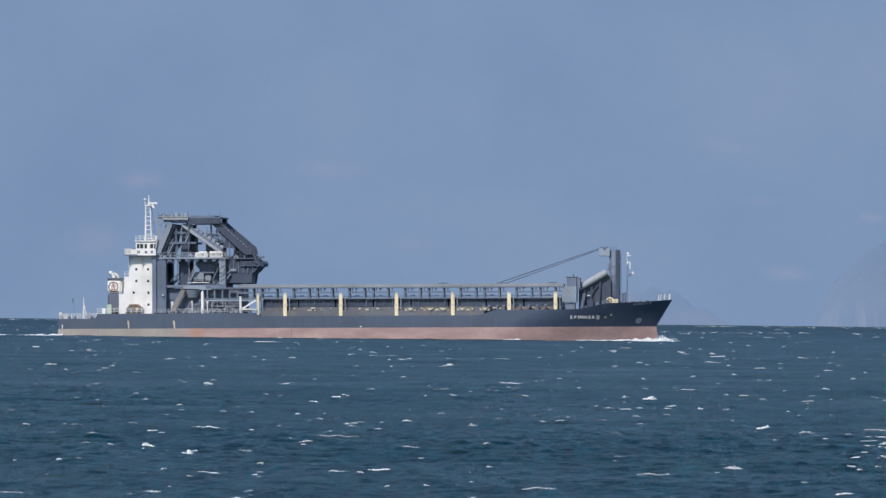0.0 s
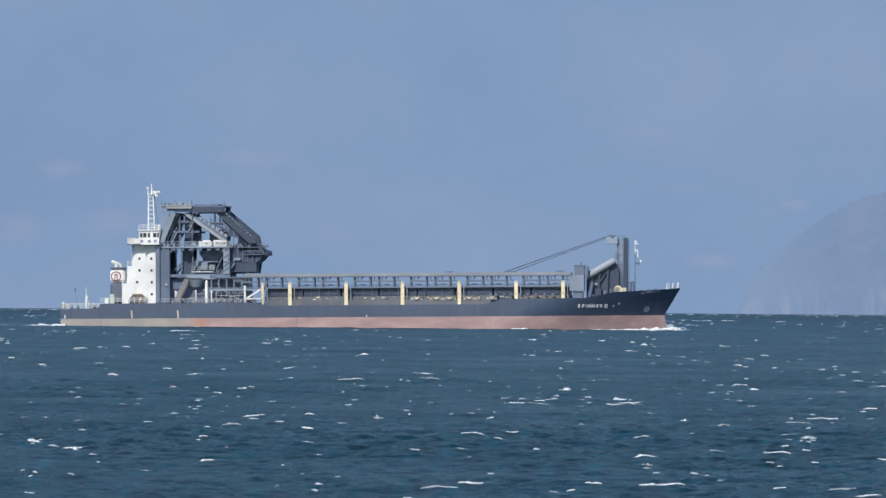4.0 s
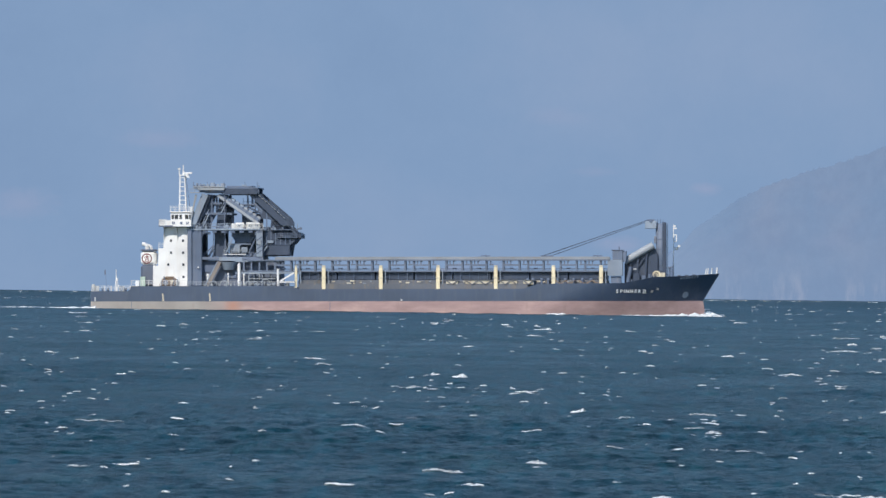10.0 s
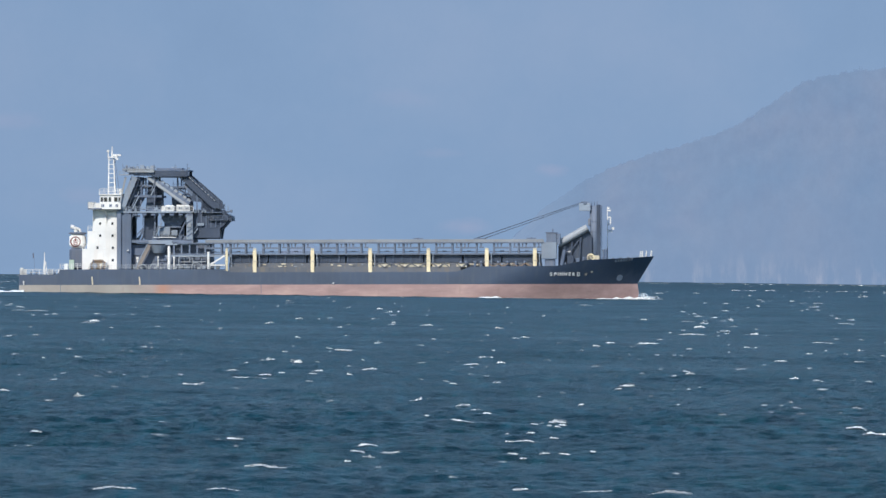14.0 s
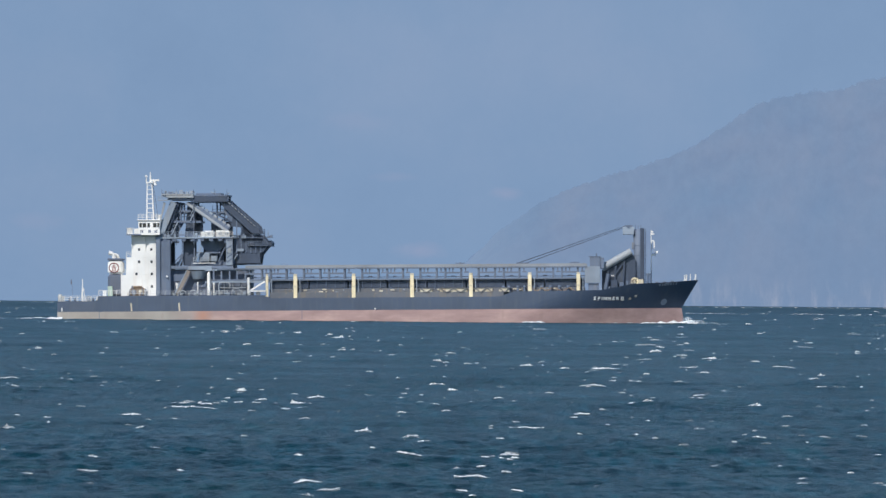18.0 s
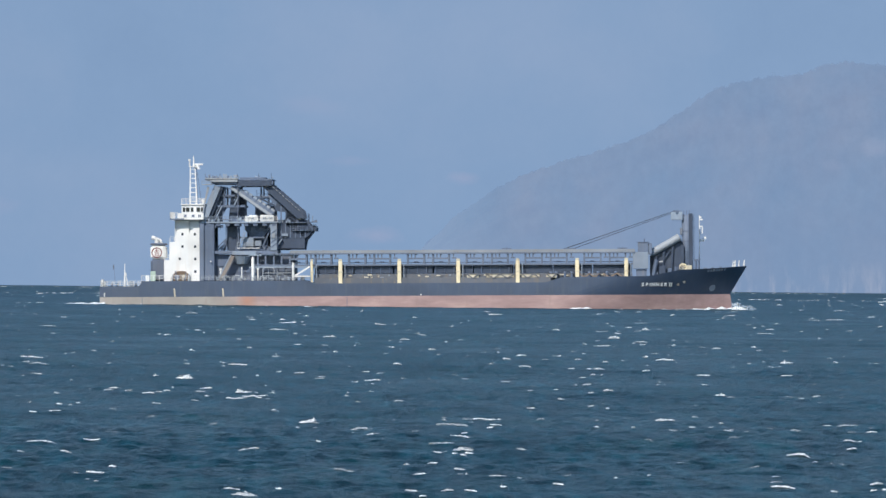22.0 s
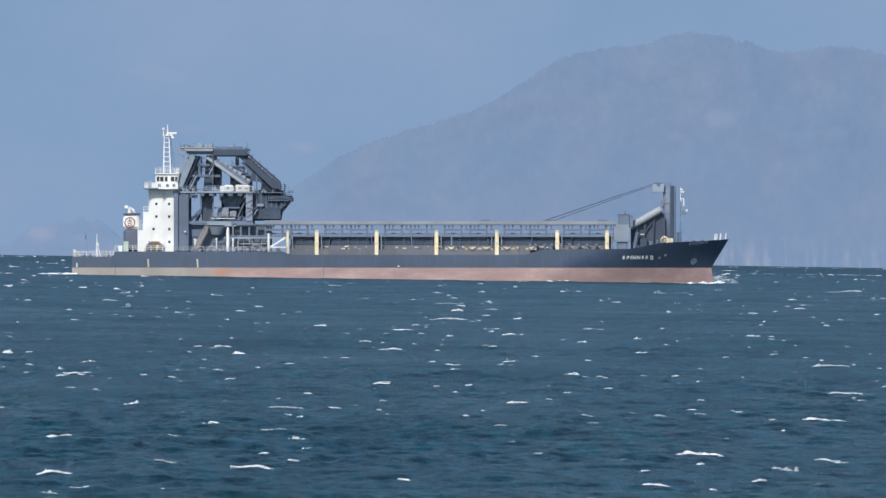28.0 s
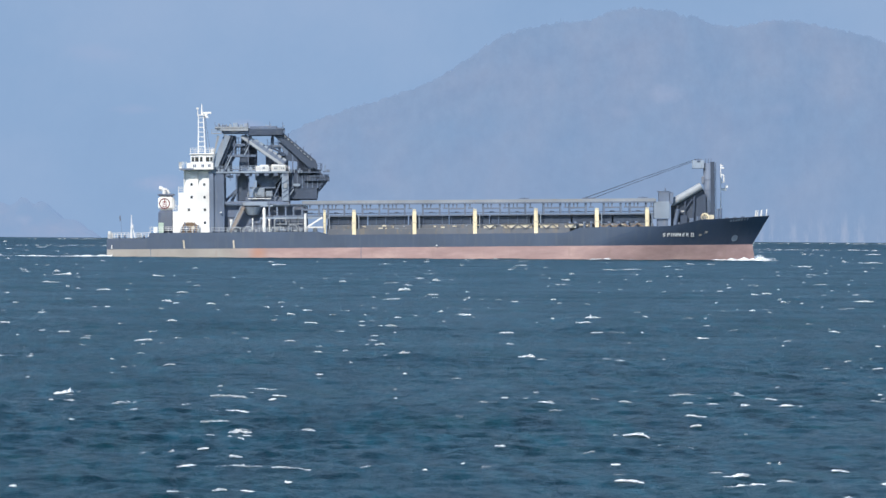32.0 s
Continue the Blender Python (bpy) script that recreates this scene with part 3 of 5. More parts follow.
def loft(name, levels, mat, label, cap_top=False):
    bm = B()
    sides = []
    fs = hull_stations()
    for sgn in (-1, 1):
        rows = []
        for f in fs:
            col = []
            for lv in levels:
                z = lv if lv <= 0 else None
                if z is None:
                    x0 = STERN + f * (stem_x(4) - STERN)
                    z = sheer_at(x0) * lv
                x = STERN + f * (stem_x(z) - STERN)
                col.append(bm.verts.new((x, sgn * half_breadth(f, z), z)))
            rows.append(col)
        for a, b in zip(rows, rows[1:]):
            for k in range(len(levels) - 1):
                bm.faces.new((a[k], b[k], b[k + 1], a[k + 1]) if sgn < 0 else (a[k + 1], b[k + 1], b[k], a[k]))
        sides.append(rows)
    s, p = sides
    for k in range(len(levels) - 1):
        bm.faces.new((s[0][k + 1], p[0][k + 1], p[0][k], s[0][k]))
    if cap_top:
        for i in range(len(fs) - 1):
            bm.faces.new((s[i][-1], s[i + 1][-1], p[i + 1][-1], p[i][-1]))
    bmesh.ops.remove_doubles(bm, verts=bm.verts, dist=0.002)
    return part(name, bm, mat, ship, label)


loft("boot_top", [-7.0, -5.0, -3.4, -1.8, -0.6, 0.0], M_BOOT, "faded pink-red antifouling, grey-tan aft")
hull = loft("hull", [0.0, 0.25, 0.5, 0.75, 1.0], M_HULL, "dark navy-black hull with scuffed paint", True)
# rubbing strake over the paint line, and plate butts down the side
for x in (-58.51, -15.66):
    box("plate_seam", M_DARK, hull, x - 0.05, x + 0.05, -HALF - 0.02, -HALF + 0.1, -2.6, 0.05, bevel=0)
# pale discharge streaks
for x, h in ((-51.72, 1.75), (-41.58, 1.75)):
    beam("drain_streak", M_CREAM, hull, (x - 0.08, -HALF - 0.02, h), (x + 0.06, -HALF - 0.02, 0.05), 0.05, 0.30, "pale grey run-off streak")
tube("discharge_pipe", M_LETTER, hull, (-0.22, -HALF - 0.5, 0.25), (-0.22, -HALF + 0.3, 0.3), 0.16, label="small pale overboard pipe")
tube("discharge_pipe", M_LETTER, hull, (-66.46, -10.0, 0.9), (-66.46, -10.0, 0.1), 0.14, label="small pale overboard pipe")


def text_on(name, words, size, m, mat, parent, label, width=None):
    cu = bpy.data.curves.new(name, "FONT")
    cu.body, cu.size, cu.extrude, cu.align_x, cu.align_y = words, size, 0.02, "CENTER", "CENTER"
    cu.offset, cu.space_character = 0.045, 1.18
    ob = new(name, cu)
    dg = bpy.context.evaluated_depsgraph_get()
    me = bpy.data.meshes.new_from_object(ob.evaluated_get(dg))
    bpy.data.objects.remove(ob)
    me.materials.clear()
    me.materials.append(mat)
    if width:
        xs = [v.co.x for v in me.vertices]
        k = width / (max(xs) - min(xs))
        for v in me.vertices:
            v.co.x *= k
    return shared(name, me, parent, m, label)


def side_at(x, z):
    f = (x - STERN) / (stem_x(z) - STERN)
    return -half_breadth(f, z)


def on_side(x, z, out=0.05):
    """The pose of flat work on the starboard side at x, z."""
    y0, y1 = side_at(x - 1, z), side_at(x + 1, z)
    yu, yd = side_at(x, z + 0.5), side_at(x, z - 0.5)
    right = Vector((2, y1 - y0, 0)).normalized()
    up = Vector((0, yu - yd, 1)).normalized()
    n = right.cross(up).normalized()
    up = n.cross(right)
    m = Matrix((right, up, n)).transposed().to_4x4()
    return Matrix.Translation(Vector((x, side_at(x, z), z)) + n * out) @ m


name_board = tagged(new("ship_name"), "white painted block letters of the ship's name")
name_board.parent = ship
for ch, at in zip("SPINNERII", (-3.15, -2.27, -1.62, -0.95, -0.08, 0.80, 1.62, 2.46, 2.84)):
    text_on("letter", ch, 1.02, on_side(49.31 + at, 2.10, 0.08), M_LETTER, name_board, "white painted letter")
for dz in (-0.33, 0.33):
    bm = B()
    add_box(bm, -0.36, 0.36, -0.05, 0.05, -0.02, 0.03)
    bm.transform(on_side(49.31 + 2.65, 2.10 + dz, 0.08))
    part("numeral_bar", bm, M_LETTER, name_board, "white painted numeral bar")
for px, pz in ((53.58, 2.05), (54.84, 2.59)):
    bm = B()
    add_box(bm, -0.24, 0.24, -0.22, 0.22, -0.02, 0.03)
    bm.transform(on_side(px, pz, 0.05))
    part("tug_mark", bm, M_BRACE, hull, "small yellowish painted mark")
bm = B()
bmesh.ops.create_circle(bm, cap_ends=True, segments=20, radius=0.75, matrix=on_side(60.72, 1.33, 0.06))
part("bow_mark", bm, M_GREY, hull, "faded round grey painted mark")
for i, w in enumerate((0.42, 0.30, 0.5, 0.5, 0.42, 0.26, 0.36)):
    bm = B()
    add_box(bm, -w / 2, w / 2, -0.26, 0.26, -0.02, 0.03)
    bm.transform(on_side(59.91 + i * 0.58, 4.90 + i * 0.055, 0.06))
    part("bow_lettering", bm, M_GREY, hull, "faded illegible white lettering")

# ---- stern deck ----
Z0, Z1, Z2 = 2.2, 3.3, 2.65
railing(ship, -67.27, -58.98, -9.6, Z0, 1.15, 1.3)
railing(ship, -67.27, -58.98, 9.6, Z0, 1.15, 1.3)
railing(ship, -67.27, -67.27, -9.6, Z0, 1.15, 1.3, y1=9.6)
stern_mast = tube("stern_mast", M_RAIL, ship, (-62.66, 0, Z0), (-62.72, 0, 6.98), 0.16, 0.07, label="white stern light mast")
beam("stay", M_RAIL, stern_mast, (-63.01, 0, Z0), (-62.72, 0, 5.71), 0.10)
beam("stay", M_RAIL, stern_mast, (-61.97, 0, Z0), (-62.66, 0, 5.25), 0.14)
box("lamp_box", M_RAIL, stern_mast, -62.78, -62.32, -0.3, 0.3, 4.33, 5.02)
winch = box("mooring_winch", M_RAIL, ship, -61.51, -60.47, -6.5, -4.5, Z0, 3.23, "white mooring winch housing")
tube("drum", M_GREY, winch, (-61.05, -7.4, Z0 + 0.6), (-61.05, -6.5, Z0 + 0.6), 0.55, n=14)
tube("fairlead", M_RAIL, ship, (-66.92, -8.8, Z0), (-66.92, -8.8, Z0 + 1.5), 0.35, n=10)
tube("fairlead", M_RAIL, ship, (-66.46, -8.4, Z0), (-66.46, -8.4, Z0 + 1.2), 0.28, n=10)
for x in (-64.97, -63.81, -59.90):
    tube("bollard", M_DARK, ship, (x, -8.6, Z0), (x, -8.6, Z0 + 0.7), 0.22, n=10)
flagstaff = beam("flagstaff", M_DARK, ship, (-64.62, -2, Z0), (-64.86, -2, 7.0), 0.05)
bm = B()
add_plate(bm, [(-64.80, 5.9), (-64.86, 6.9), (-65.12, 6.7), (-65.06, 5.75)], -2.02, -1.98)
part("flag", bm, M_FUNNEL, flagstaff, "dark furled flag")

# ---- accommodation ----
HY = 8.9
house = tagged(new("deckhouse"), "white painted steel accommodation house, brightly lit")
house.parent = ship
ZL = [Z1, 7.71, 11.50, 14.12, 16.42]
box("lower_deck", M_WHITE, house, -54.02, -46.07, -HY, HY, ZL[0], ZL[1], bevel=0.02)
box("middle_deck", M_WHITE, house, -52.87, -46.07, -HY, HY, ZL[1] + 0.004, ZL[2], bevel=0.02)
box("upper_deck", M_WHITE, house, -51.72, -46.07, -HY, HY, ZL[2] + 0.004, ZL[4] - 0.35, bevel=0.02)
for x in (-51.60, -48.75):  # gussets that carry the bridge wing
    bm = B()
    outline = [(-8.88, 16.10), (-10.85, 16.10), (-10.70, 15.70), (-9.60, 14.55), (-9.05, 13.30), (-8.88, 12.30)]
    for y, z in outline:
        bm.verts.new((x, y, z))
    bm.faces.new(bm.verts[:])
    bmesh.ops.solidify(bm, geom=bm.faces[:], thickness=0.14)
    part("wing_bracket", bm, M_WHITE, house)
box("deck_edge", M_DARK, house, -52.64, -49.64, -11.0, -10.92, ZL[4] - 0.3, ZL[4] - 0.02, bevel=0)
box("bridge_deck", M_WHITE, house, -52.64, -45.61, -10.9, 10.9, ZL[4] - 0.3, ZL[4], bevel=0.05)
bulwark = B()
add_box(bulwark, -51.03, -45.61, -10.9, -10.75, ZL[4] + 0.004, 17.51)
add_box(bulwark, -51.03, -50.93, -10.75, 10.75, ZL[4] + 0.004, 17.51)
add_box(bulwark, -51.03, -45.61, 10.75, 10.9, ZL[4] + 0.004, 17.51)
dodger = part("bridge_bulwark", bulwark, M_WHITE, house, "white bridge wing bulwark with illegible name board")
for x, w in ((-49.62, 0.22), (-49.30, 0.26), (-47.95, 0.20), (-47.66, 0.30), (-46.60, 0.24), (-46.30, 0.2)):
    box("board_lettering", M_DARK, dodger, x - w / 2, x + w / 2, -10.94, -10.89, 16.62, 17.20, "dark illegible lettering", 0)
wheelhouse = box("wheelhouse", M_WHITE, house, -50.34, -45.61, -7.5, 7.5, ZL[4] + 0.004, 19.23, bevel=0.08)
for x, w in ((-49.85, 0.30), (-49.05, 0.40), (-48.15, 0.30), (-46.85, 0.40), (-46.08, 0.28)):
    pane = box("window", M_GREY, wheelhouse, x - w, x + w, -7.54, -7.40, 17.74, 18.76, "wheelhouse window in a grey frame", 0)
    box("pane", M_GLASS, pane, x - w + 0.07, x + w - 0.07, -7.57, -7.53, 17.82, 18.68, bevel=0)
box("roof_edge", M_WHITE, wheelhouse, -50.51, -45.38, -7.9, 7.9, 19.25, 19.46)
railing(house, -50.34, -45.50, -7.7, 19.46, 1.1, 0.9)
railing(house, -52.58, -51.03, -10.8, ZL[4], 1.25, 0.8)
railing(house, -52.58, -52.58, -10.8, ZL[4], 1.25, 1.2, y1=10.8)
railing(house, -53.96, -52.93, -8.5, ZL[1], 1.15, 0.8)
railing(house, -52.81, -51.83, -8.5, ZL[2], 1.1, 0.9)
for x, z in ((-50.14, 13.12), (-47.54, 13.10), (-50.14, 10.52), (-47.51, 10.50), (-50.72, 7.95), (-47.46, 7.92),
             (-47.46, 5.28)):
    w = box("window", M_STEEL, house, x - 0.24, x + 0.24, -HY - 0.05, -HY + 0.05, z - 0.28, z + 0.28, "small square window", 0.03)
    box("pane", M_GLASS, w, x - 0.18, x + 0.18, -HY - 0.08, -HY - 0.04, z - 0.21, z + 0.21, bevel=0)
door = box("door", M_LETTER, house, -48.84, -48.26, -HY - 0.06, -HY, Z1, Z1 + 2.0, "pale steel side door", 0.02)
box("handle", M_DARK, door, -48.72, -48.65, -HY - 0.10, -HY - 0.06, Z1 + 0.95, Z1 + 1.1, bevel=0)
ladder = B()
for x in (-53.79, -53.33):
    add_beam(ladder, (x, -HY - 0.15, ZL[1]), (x, -HY - 0.15, 9.78), 0.06)
for k in range(8):
    z = ZL[1] + 0.3 + k * 0.25
    add_beam(ladder, (-53.79, -HY - 0.15, z), (-53.33, -HY - 0.15, z), 0.05)
part("ladder", ladder, M_RAIL, house)
tube("satellite_dome", M_WHITE, house, (-45.84, -6.8, 19.49), (-45.84, -6.8, 20.41), 0.5, 0.35, 14, "white satellite dome")
# radar mast, a tapered lattice
radar_mast = tagged(new("radar_mast"), "white lattice radar mast")
radar_mast.parent = ship
MB, MT = 19.40, 27.22
for sx, sy in ((-1, -1), (1, -1), (1, 1), (-1, 1)):
    beam("mast_leg", M_WHITE, radar_mast, (-48.20 + sx * 0.72, sy * 0.75, MB), (-48.31 + sx * 0.50, sy * 0.5, MT), 0.18)
for k in range(8):
    f = (k + 0.6) / 8
    z = MB + (MT - MB) * f
    r, c = 0.72 - 0.24 * f, -48.20 + f * (-48.31 - -48.20)
    bm = B()
    for sy in (-1, 1):
        add_beam(bm, (c - r, sy * r, z), (c + r, sy * r, z), 0.12)
    for sx in (-1, 1):
        add_beam(bm, (c + sx * r, -r, z), (c + sx * r, r, z), 0.12)
    part("mast_rung", bm, M_WHITE, radar_mast)
box("mast_platform", M_WHITE, radar_mast, -48.84, -47.57, -1.0, 1.0, MT, MT + 0.25)
radar = box("radar_arm", M_WHITE, radar_mast, -47.92, -46.19, -0.3, 0.3, 27.61, 28.01, "white radar scanner")
tube("radar_turret", M_WHITE, radar_mast, (-47.22, 0, 26.86), (-47.22, 0, 27.61), 0.35, label="white scanner base")
box("lower_scanner", M_LETTER, radar_mast, -47.80, -46.76, -0.4, 0.4, 26.75, 27.09)
tube("mast_pole", M_WHITE, radar_mast, (-48.11, 0, MT), (-48.11, 0, 29.63), 0.22, 0.09)
tube("aerial", M_RAIL, radar_mast, (-48.95, 0, MT), (-48.95, 0, 28.95), 0.14, 0.10)
box("aerial_head", M_RAIL, radar_mast, -49.24, -48.72, -0.3, 0.3, 28.49, 28.89)
tube("halyard", M_ROPE, radar_mast, (-47.57, -0.6, 26.75), (-46.99, -5, MB), 0.035, n=5)
tube("halyard", M_ROPE, radar_mast, (-47.46, -0.4, 26.98), (-46.30, -4, MB), 0.035, n=5)

# ---- funnel ----
funnel = tagged(new("funnel"), "black funnel with a white band and a dark red ring mark")
funnel.parent = ship
FX, FW = -55.52, 1.62
bm = B()
add_box(bm, FX - FW, FX + FW, -3.2, 3.2, Z1, 7.95, 0.5)
part("funnel_base", bm, M_FUNNEL, funnel, "black lower casing")
bm = B()
add_box(bm, FX - FW, FX + FW, -3.2, 3.2, 7.96, 10.83, 0.5)
part("funnel_band", bm, M_WHITE, funnel, "white band")
bm = B()
add_box(bm, FX - FW - 0.12, FX + FW + 0.12, -3.3, 3.3, 10.84, 11.29, 0.3)
part("funnel_cap", bm, M_FUNNEL, funnel)
EX, EZ = -55.81, 9.28
bm = B()
ring = []
for i in range(24):
    a = i / 24 * 2 * math.pi
    for r in (1.12, 0.90):
        ring.append(bm.verts.new((EX + r * math.cos(a), -3.225, EZ + r * math.sin(a))))
for i in range(24):
    j = (i + 1) % 24
    bm.faces.new((ring[2 * i], ring[2 * i + 1], ring[2 * j + 1], ring[2 * j]))
bmesh.ops.solidify(bm, geom=bm.faces[:], thickness=0.03)
part("ring_mark", bm, M_MARK, funnel, "dark red painted ring")
for dx, dz, w, h in ((0, 0.42, 0.75, 0.15), (0, 0.12, 1.0, 0.15), (0, 0.48, 0.16, 0.8), (-0.33, -0.42, 0.15, 0.6), (0.33, -0.42, 0.15, 0.6), (0, -0.20, 0.8, 0.14),
                     (0, -0.64, 0.8, 0.15)):
    box("bar_mark", M_MARK, funnel, EX + dx - w / 2, EX + dx + w / 2, -3.25, -3.21, EZ + dz - h / 2, EZ + dz + h / 2, "dark red painted bar", 0)
for i, (x, r, top) in enumerate(((-56.10, 0.42, 12.33), (-55.29, 0.34, 12.03))):
    bm = B()
    pts = [Vector((x + 0.2, -0.8 + i, 11.29)), Vector((x + 0.2, -0.8 + i, top - 0.4)), Vector((x - 0.15, -0.8 + i, top)), Vector((x - 0.9, -0.8 + i, top + 0.15))]
    for a, b in zip(pts, pts[1:]):
        add_tube(bm, a, b, r, n=12)
    part("exhaust_pipe", bm, M_WHITE, funnel, "white curved exhaust pipe")

# ---- raised deck beside the house ----
railing(ship, -58.63, -53.68, -10.6, Z1, 1.2, 1.2)
railing(ship, -53.45, -46.53, -10.8, Z1, 1.2, 1.2)
box("deck_locker", M_GREEN, ship, -57.02, -55.98, -6.0, -4.4, Z1, 5.38, "pale green deck locker")
box("vent_box", M_LETTER, ship, -58.05, -57.25, -6.2, -4.6, Z1, 4.46)
boat = tagged(new("rusty_davit"), "brown rusty davit frame and covered gear at the house side")
boat.parent = ship
_rd = random.Random(8)
for k in range(14):
    x = -52.52 + k * 0.29
    top = Z1 + 1.0 + 1.25 * math.sin(math.pi * (k + 1) / 15) * _rd.uniform(0.7, 1.05)
    beam("davit_bar", _rd.choice((M_RUST, M_RUST, M_DARK)), boat, (x, -9.6 + _rd.uniform(-0.2, 0.2), Z1), (x + _rd.uniform(-0.5, 0.5), -9.6, top), _rd.uniform(0.12, 0.3))
for k in range(4):
    z = Z1 + 0.5 + k * 0.45
    beam("davit_rail", M_RUST, boat, (-52.41 + k * 0.25, -9.75, z), (-48.72 - k * 0.3, -9.75, z + 0.1), 0.14)
bm = B()
add_plate(bm, [(-52.29, Z1), (-48.72, Z1), (-48.95, Z1 + 1.5), (-49.64, Z1 + 2.05), (-51.14, Z1 + 2.1), (-51.95, Z1 + 1.6)], -9.5, -8.92)
part("covered_gear", bm, M_RUST, boat)
tube("gear_drum", M_DARK, boat, (-51.26, -9.9, Z1 + 0.8), (-51.26, -9.4, Z1 + 0.8), 0.55, n=14)
tube("gear_drum", M_CREAM, boat, (-49.87, -9.9, Z1 + 1.0), (-49.87, -9.4, Z1 + 1.0), 0.35, n=14)

# ---- unloading gantry ----
gantry = tagged(new("unloading_gantry"), "tall dark grey steel unloading gantry with raking beams and platforms")
gantry.parent = ship
GZ = 15.35
col = box("main_column", M_DARK, gantry, -46.42, -43.42, -9.5, -6.2, Z1, GZ, bevel=0.1)
# lighter strip: the column's lit left part, put into the colour
box("column_lit_strip", M_STEEL, col, -46.53, -45.61, -9.9, -9.5, Z1, GZ, bevel=0.03)
for i in range(5):
    z = Z1 + 1.6 + i * 2.2
    box("stiffener", M_DARK, col, -45.58, -43.38, -9.54, -9.4, z, z + 0.12, bevel=0)
box("main_column", M_STEEL, gantry, -46.42, -43.42, 6.2, 9.5, Z1, GZ, bevel=0.1)
# mid platform
mid = box("mid_platform", M_GREY, gantry, -46.65, -30.18, -9.8, 9.8, GZ, GZ + 0.35, bevel=0.03)
for x in range(8):
    xx = -45.04 + x * 1.95
    box("platform_bracket", M_DARK, mid, xx, xx + 0.9, -9.6, -8.6, GZ - 0.55, GZ, bevel=0)
railing(gantry, -46.53, -37.20, -9.7, GZ + 0.35, 1.1, 1.3, M_GREY)
railing(gantry, -36.97, -30.18, -9.78, GZ + 0.35, 1.0, 1.5)
cab = tagged(new("control_cabins"), "row of white cabins on the gantry's middle platform")
cab.parent = gantry
for x0, x1, h in ((-36.97, -36.17, 1.1), (-36.12, -34.38, 1.3), (-33.80, -32.13, 1.35), (-32.09, -30.92, 1.25)):
    box("cabin", M_WHITE, cab, x0, x1, -9.65, -8.8, GZ + 0.35, GZ + 0.35 + h, "small white cabin")
for x in (-35.42, -32.94, -31.50):
    box("cabin_window", M_GREY, cab, x - 0.3, x + 0.3, -9.69, -9.6, GZ + 0.8, GZ + 1.2, bevel=0)
box("cable_tray", M_LIGHT, gantry, -39.16, -36.97, -9.4, -8.6, GZ + 0.55, GZ + 0.85)
# top platform
TZ0, TZ1 = 23.06, 24.27
for sy in (-1, 1):
    box("top_girder", M_NAVY, gantry, -38.60, -31.44, sy * 9.0 - 0.8, sy * 9.0 + 0.8, TZ0, TZ1, bevel=0.05)
    box("top_beam", M_STEEL, gantry, -44.00, -38.62, sy * 9.0 - 0.8, sy * 9.0 + 0.8, TZ0 + 0.45, TZ1, bevel=0.05)
box("top_platform", M_DARK, gantry, -45.15, -31.21, -9.8, 9.8, TZ1 + 0.004, TZ1 + 0.3, bevel=0.03)
box("top_walkway", M_LIGHT, gantry, -45.27, -38.47, -10.3, -9.0, TZ1 + 0.31, TZ1 + 0.55, bevel=0.02)
box("side_landing", M_LIGHT, gantry, -45.96, -43.88, -10.6, -9.2, 23.39, 23.58, bevel=0.02)
railing(gantry, -45.96, -43.88, -10.5, 23.58, 0.75, 1.0, M_GREY)
beam("leg_ladder", M_LIGHT, gantry, (-44.69, -9.9, 23.05), (-46.07, -9.9, 16.16), 0.25, 0.3)
railing(gantry, -45.27, -38.47, -10.1, 24.18, 0.6, 1.9, M_GREY)
box("top_house", M_DARK, gantry, -38.12, -32.71, -8.0, 4.0, TZ1 + 0.31, 24.95, "dark machinery house")
box("top_winch", M_DARK, gantry, -42.85, -41.93, -8.0, -6.0, TZ1 + 0.5, 25.04)
box("top_winch", M_GREY, gantry, -41.23, -38.93, -8.5, -7.0, TZ1 + 0.5, 24.85)
for x in (-32.13, -31.56):
    tube("sheave", M_DARK, gantry, (x, -9.6, 23.86), (x, -8.6, 23.86), 0.55, n=16)
box("sheave_block", M_DARK, gantry, -32.48, -31.10, -9.5, -8.2, 23.17, 24.32)
box("walkway_apron", M_LIGHT, gantry, -44.23, -38.47, -10.25, -9.9, TZ1 - 0.30, TZ1 + 0.22, bevel=0.03)
for x, w, h in ((-44.69, 0.5, 0.7), (-43.88, 1.1, 0.45), (-41.58, 0.9, 0.8), (-40.20, 0.6, 0.5), (-39.39, 0.8, 0.65)):
    box("deck_locker", M_GREY, gantry, x, x + w, -9.4, -8.6, TZ1 + 0.55, TZ1 + 0.55 + h, bevel=0.04)
for x in (-45.21, -42.16, -38.58, -34.09, -31.44):
    tube("lamp_post", M_DARK, gantry, (x, -9.6, TZ1 + 0.3), (x, -9.6, TZ1 + 1.5), 0.06, n=6)
beam("edge_ladder", M_LIGHT, gantry, (-44.46, -9.9, 22.93), (-45.15, -9.9, 20.52), 0.2, 0.25)
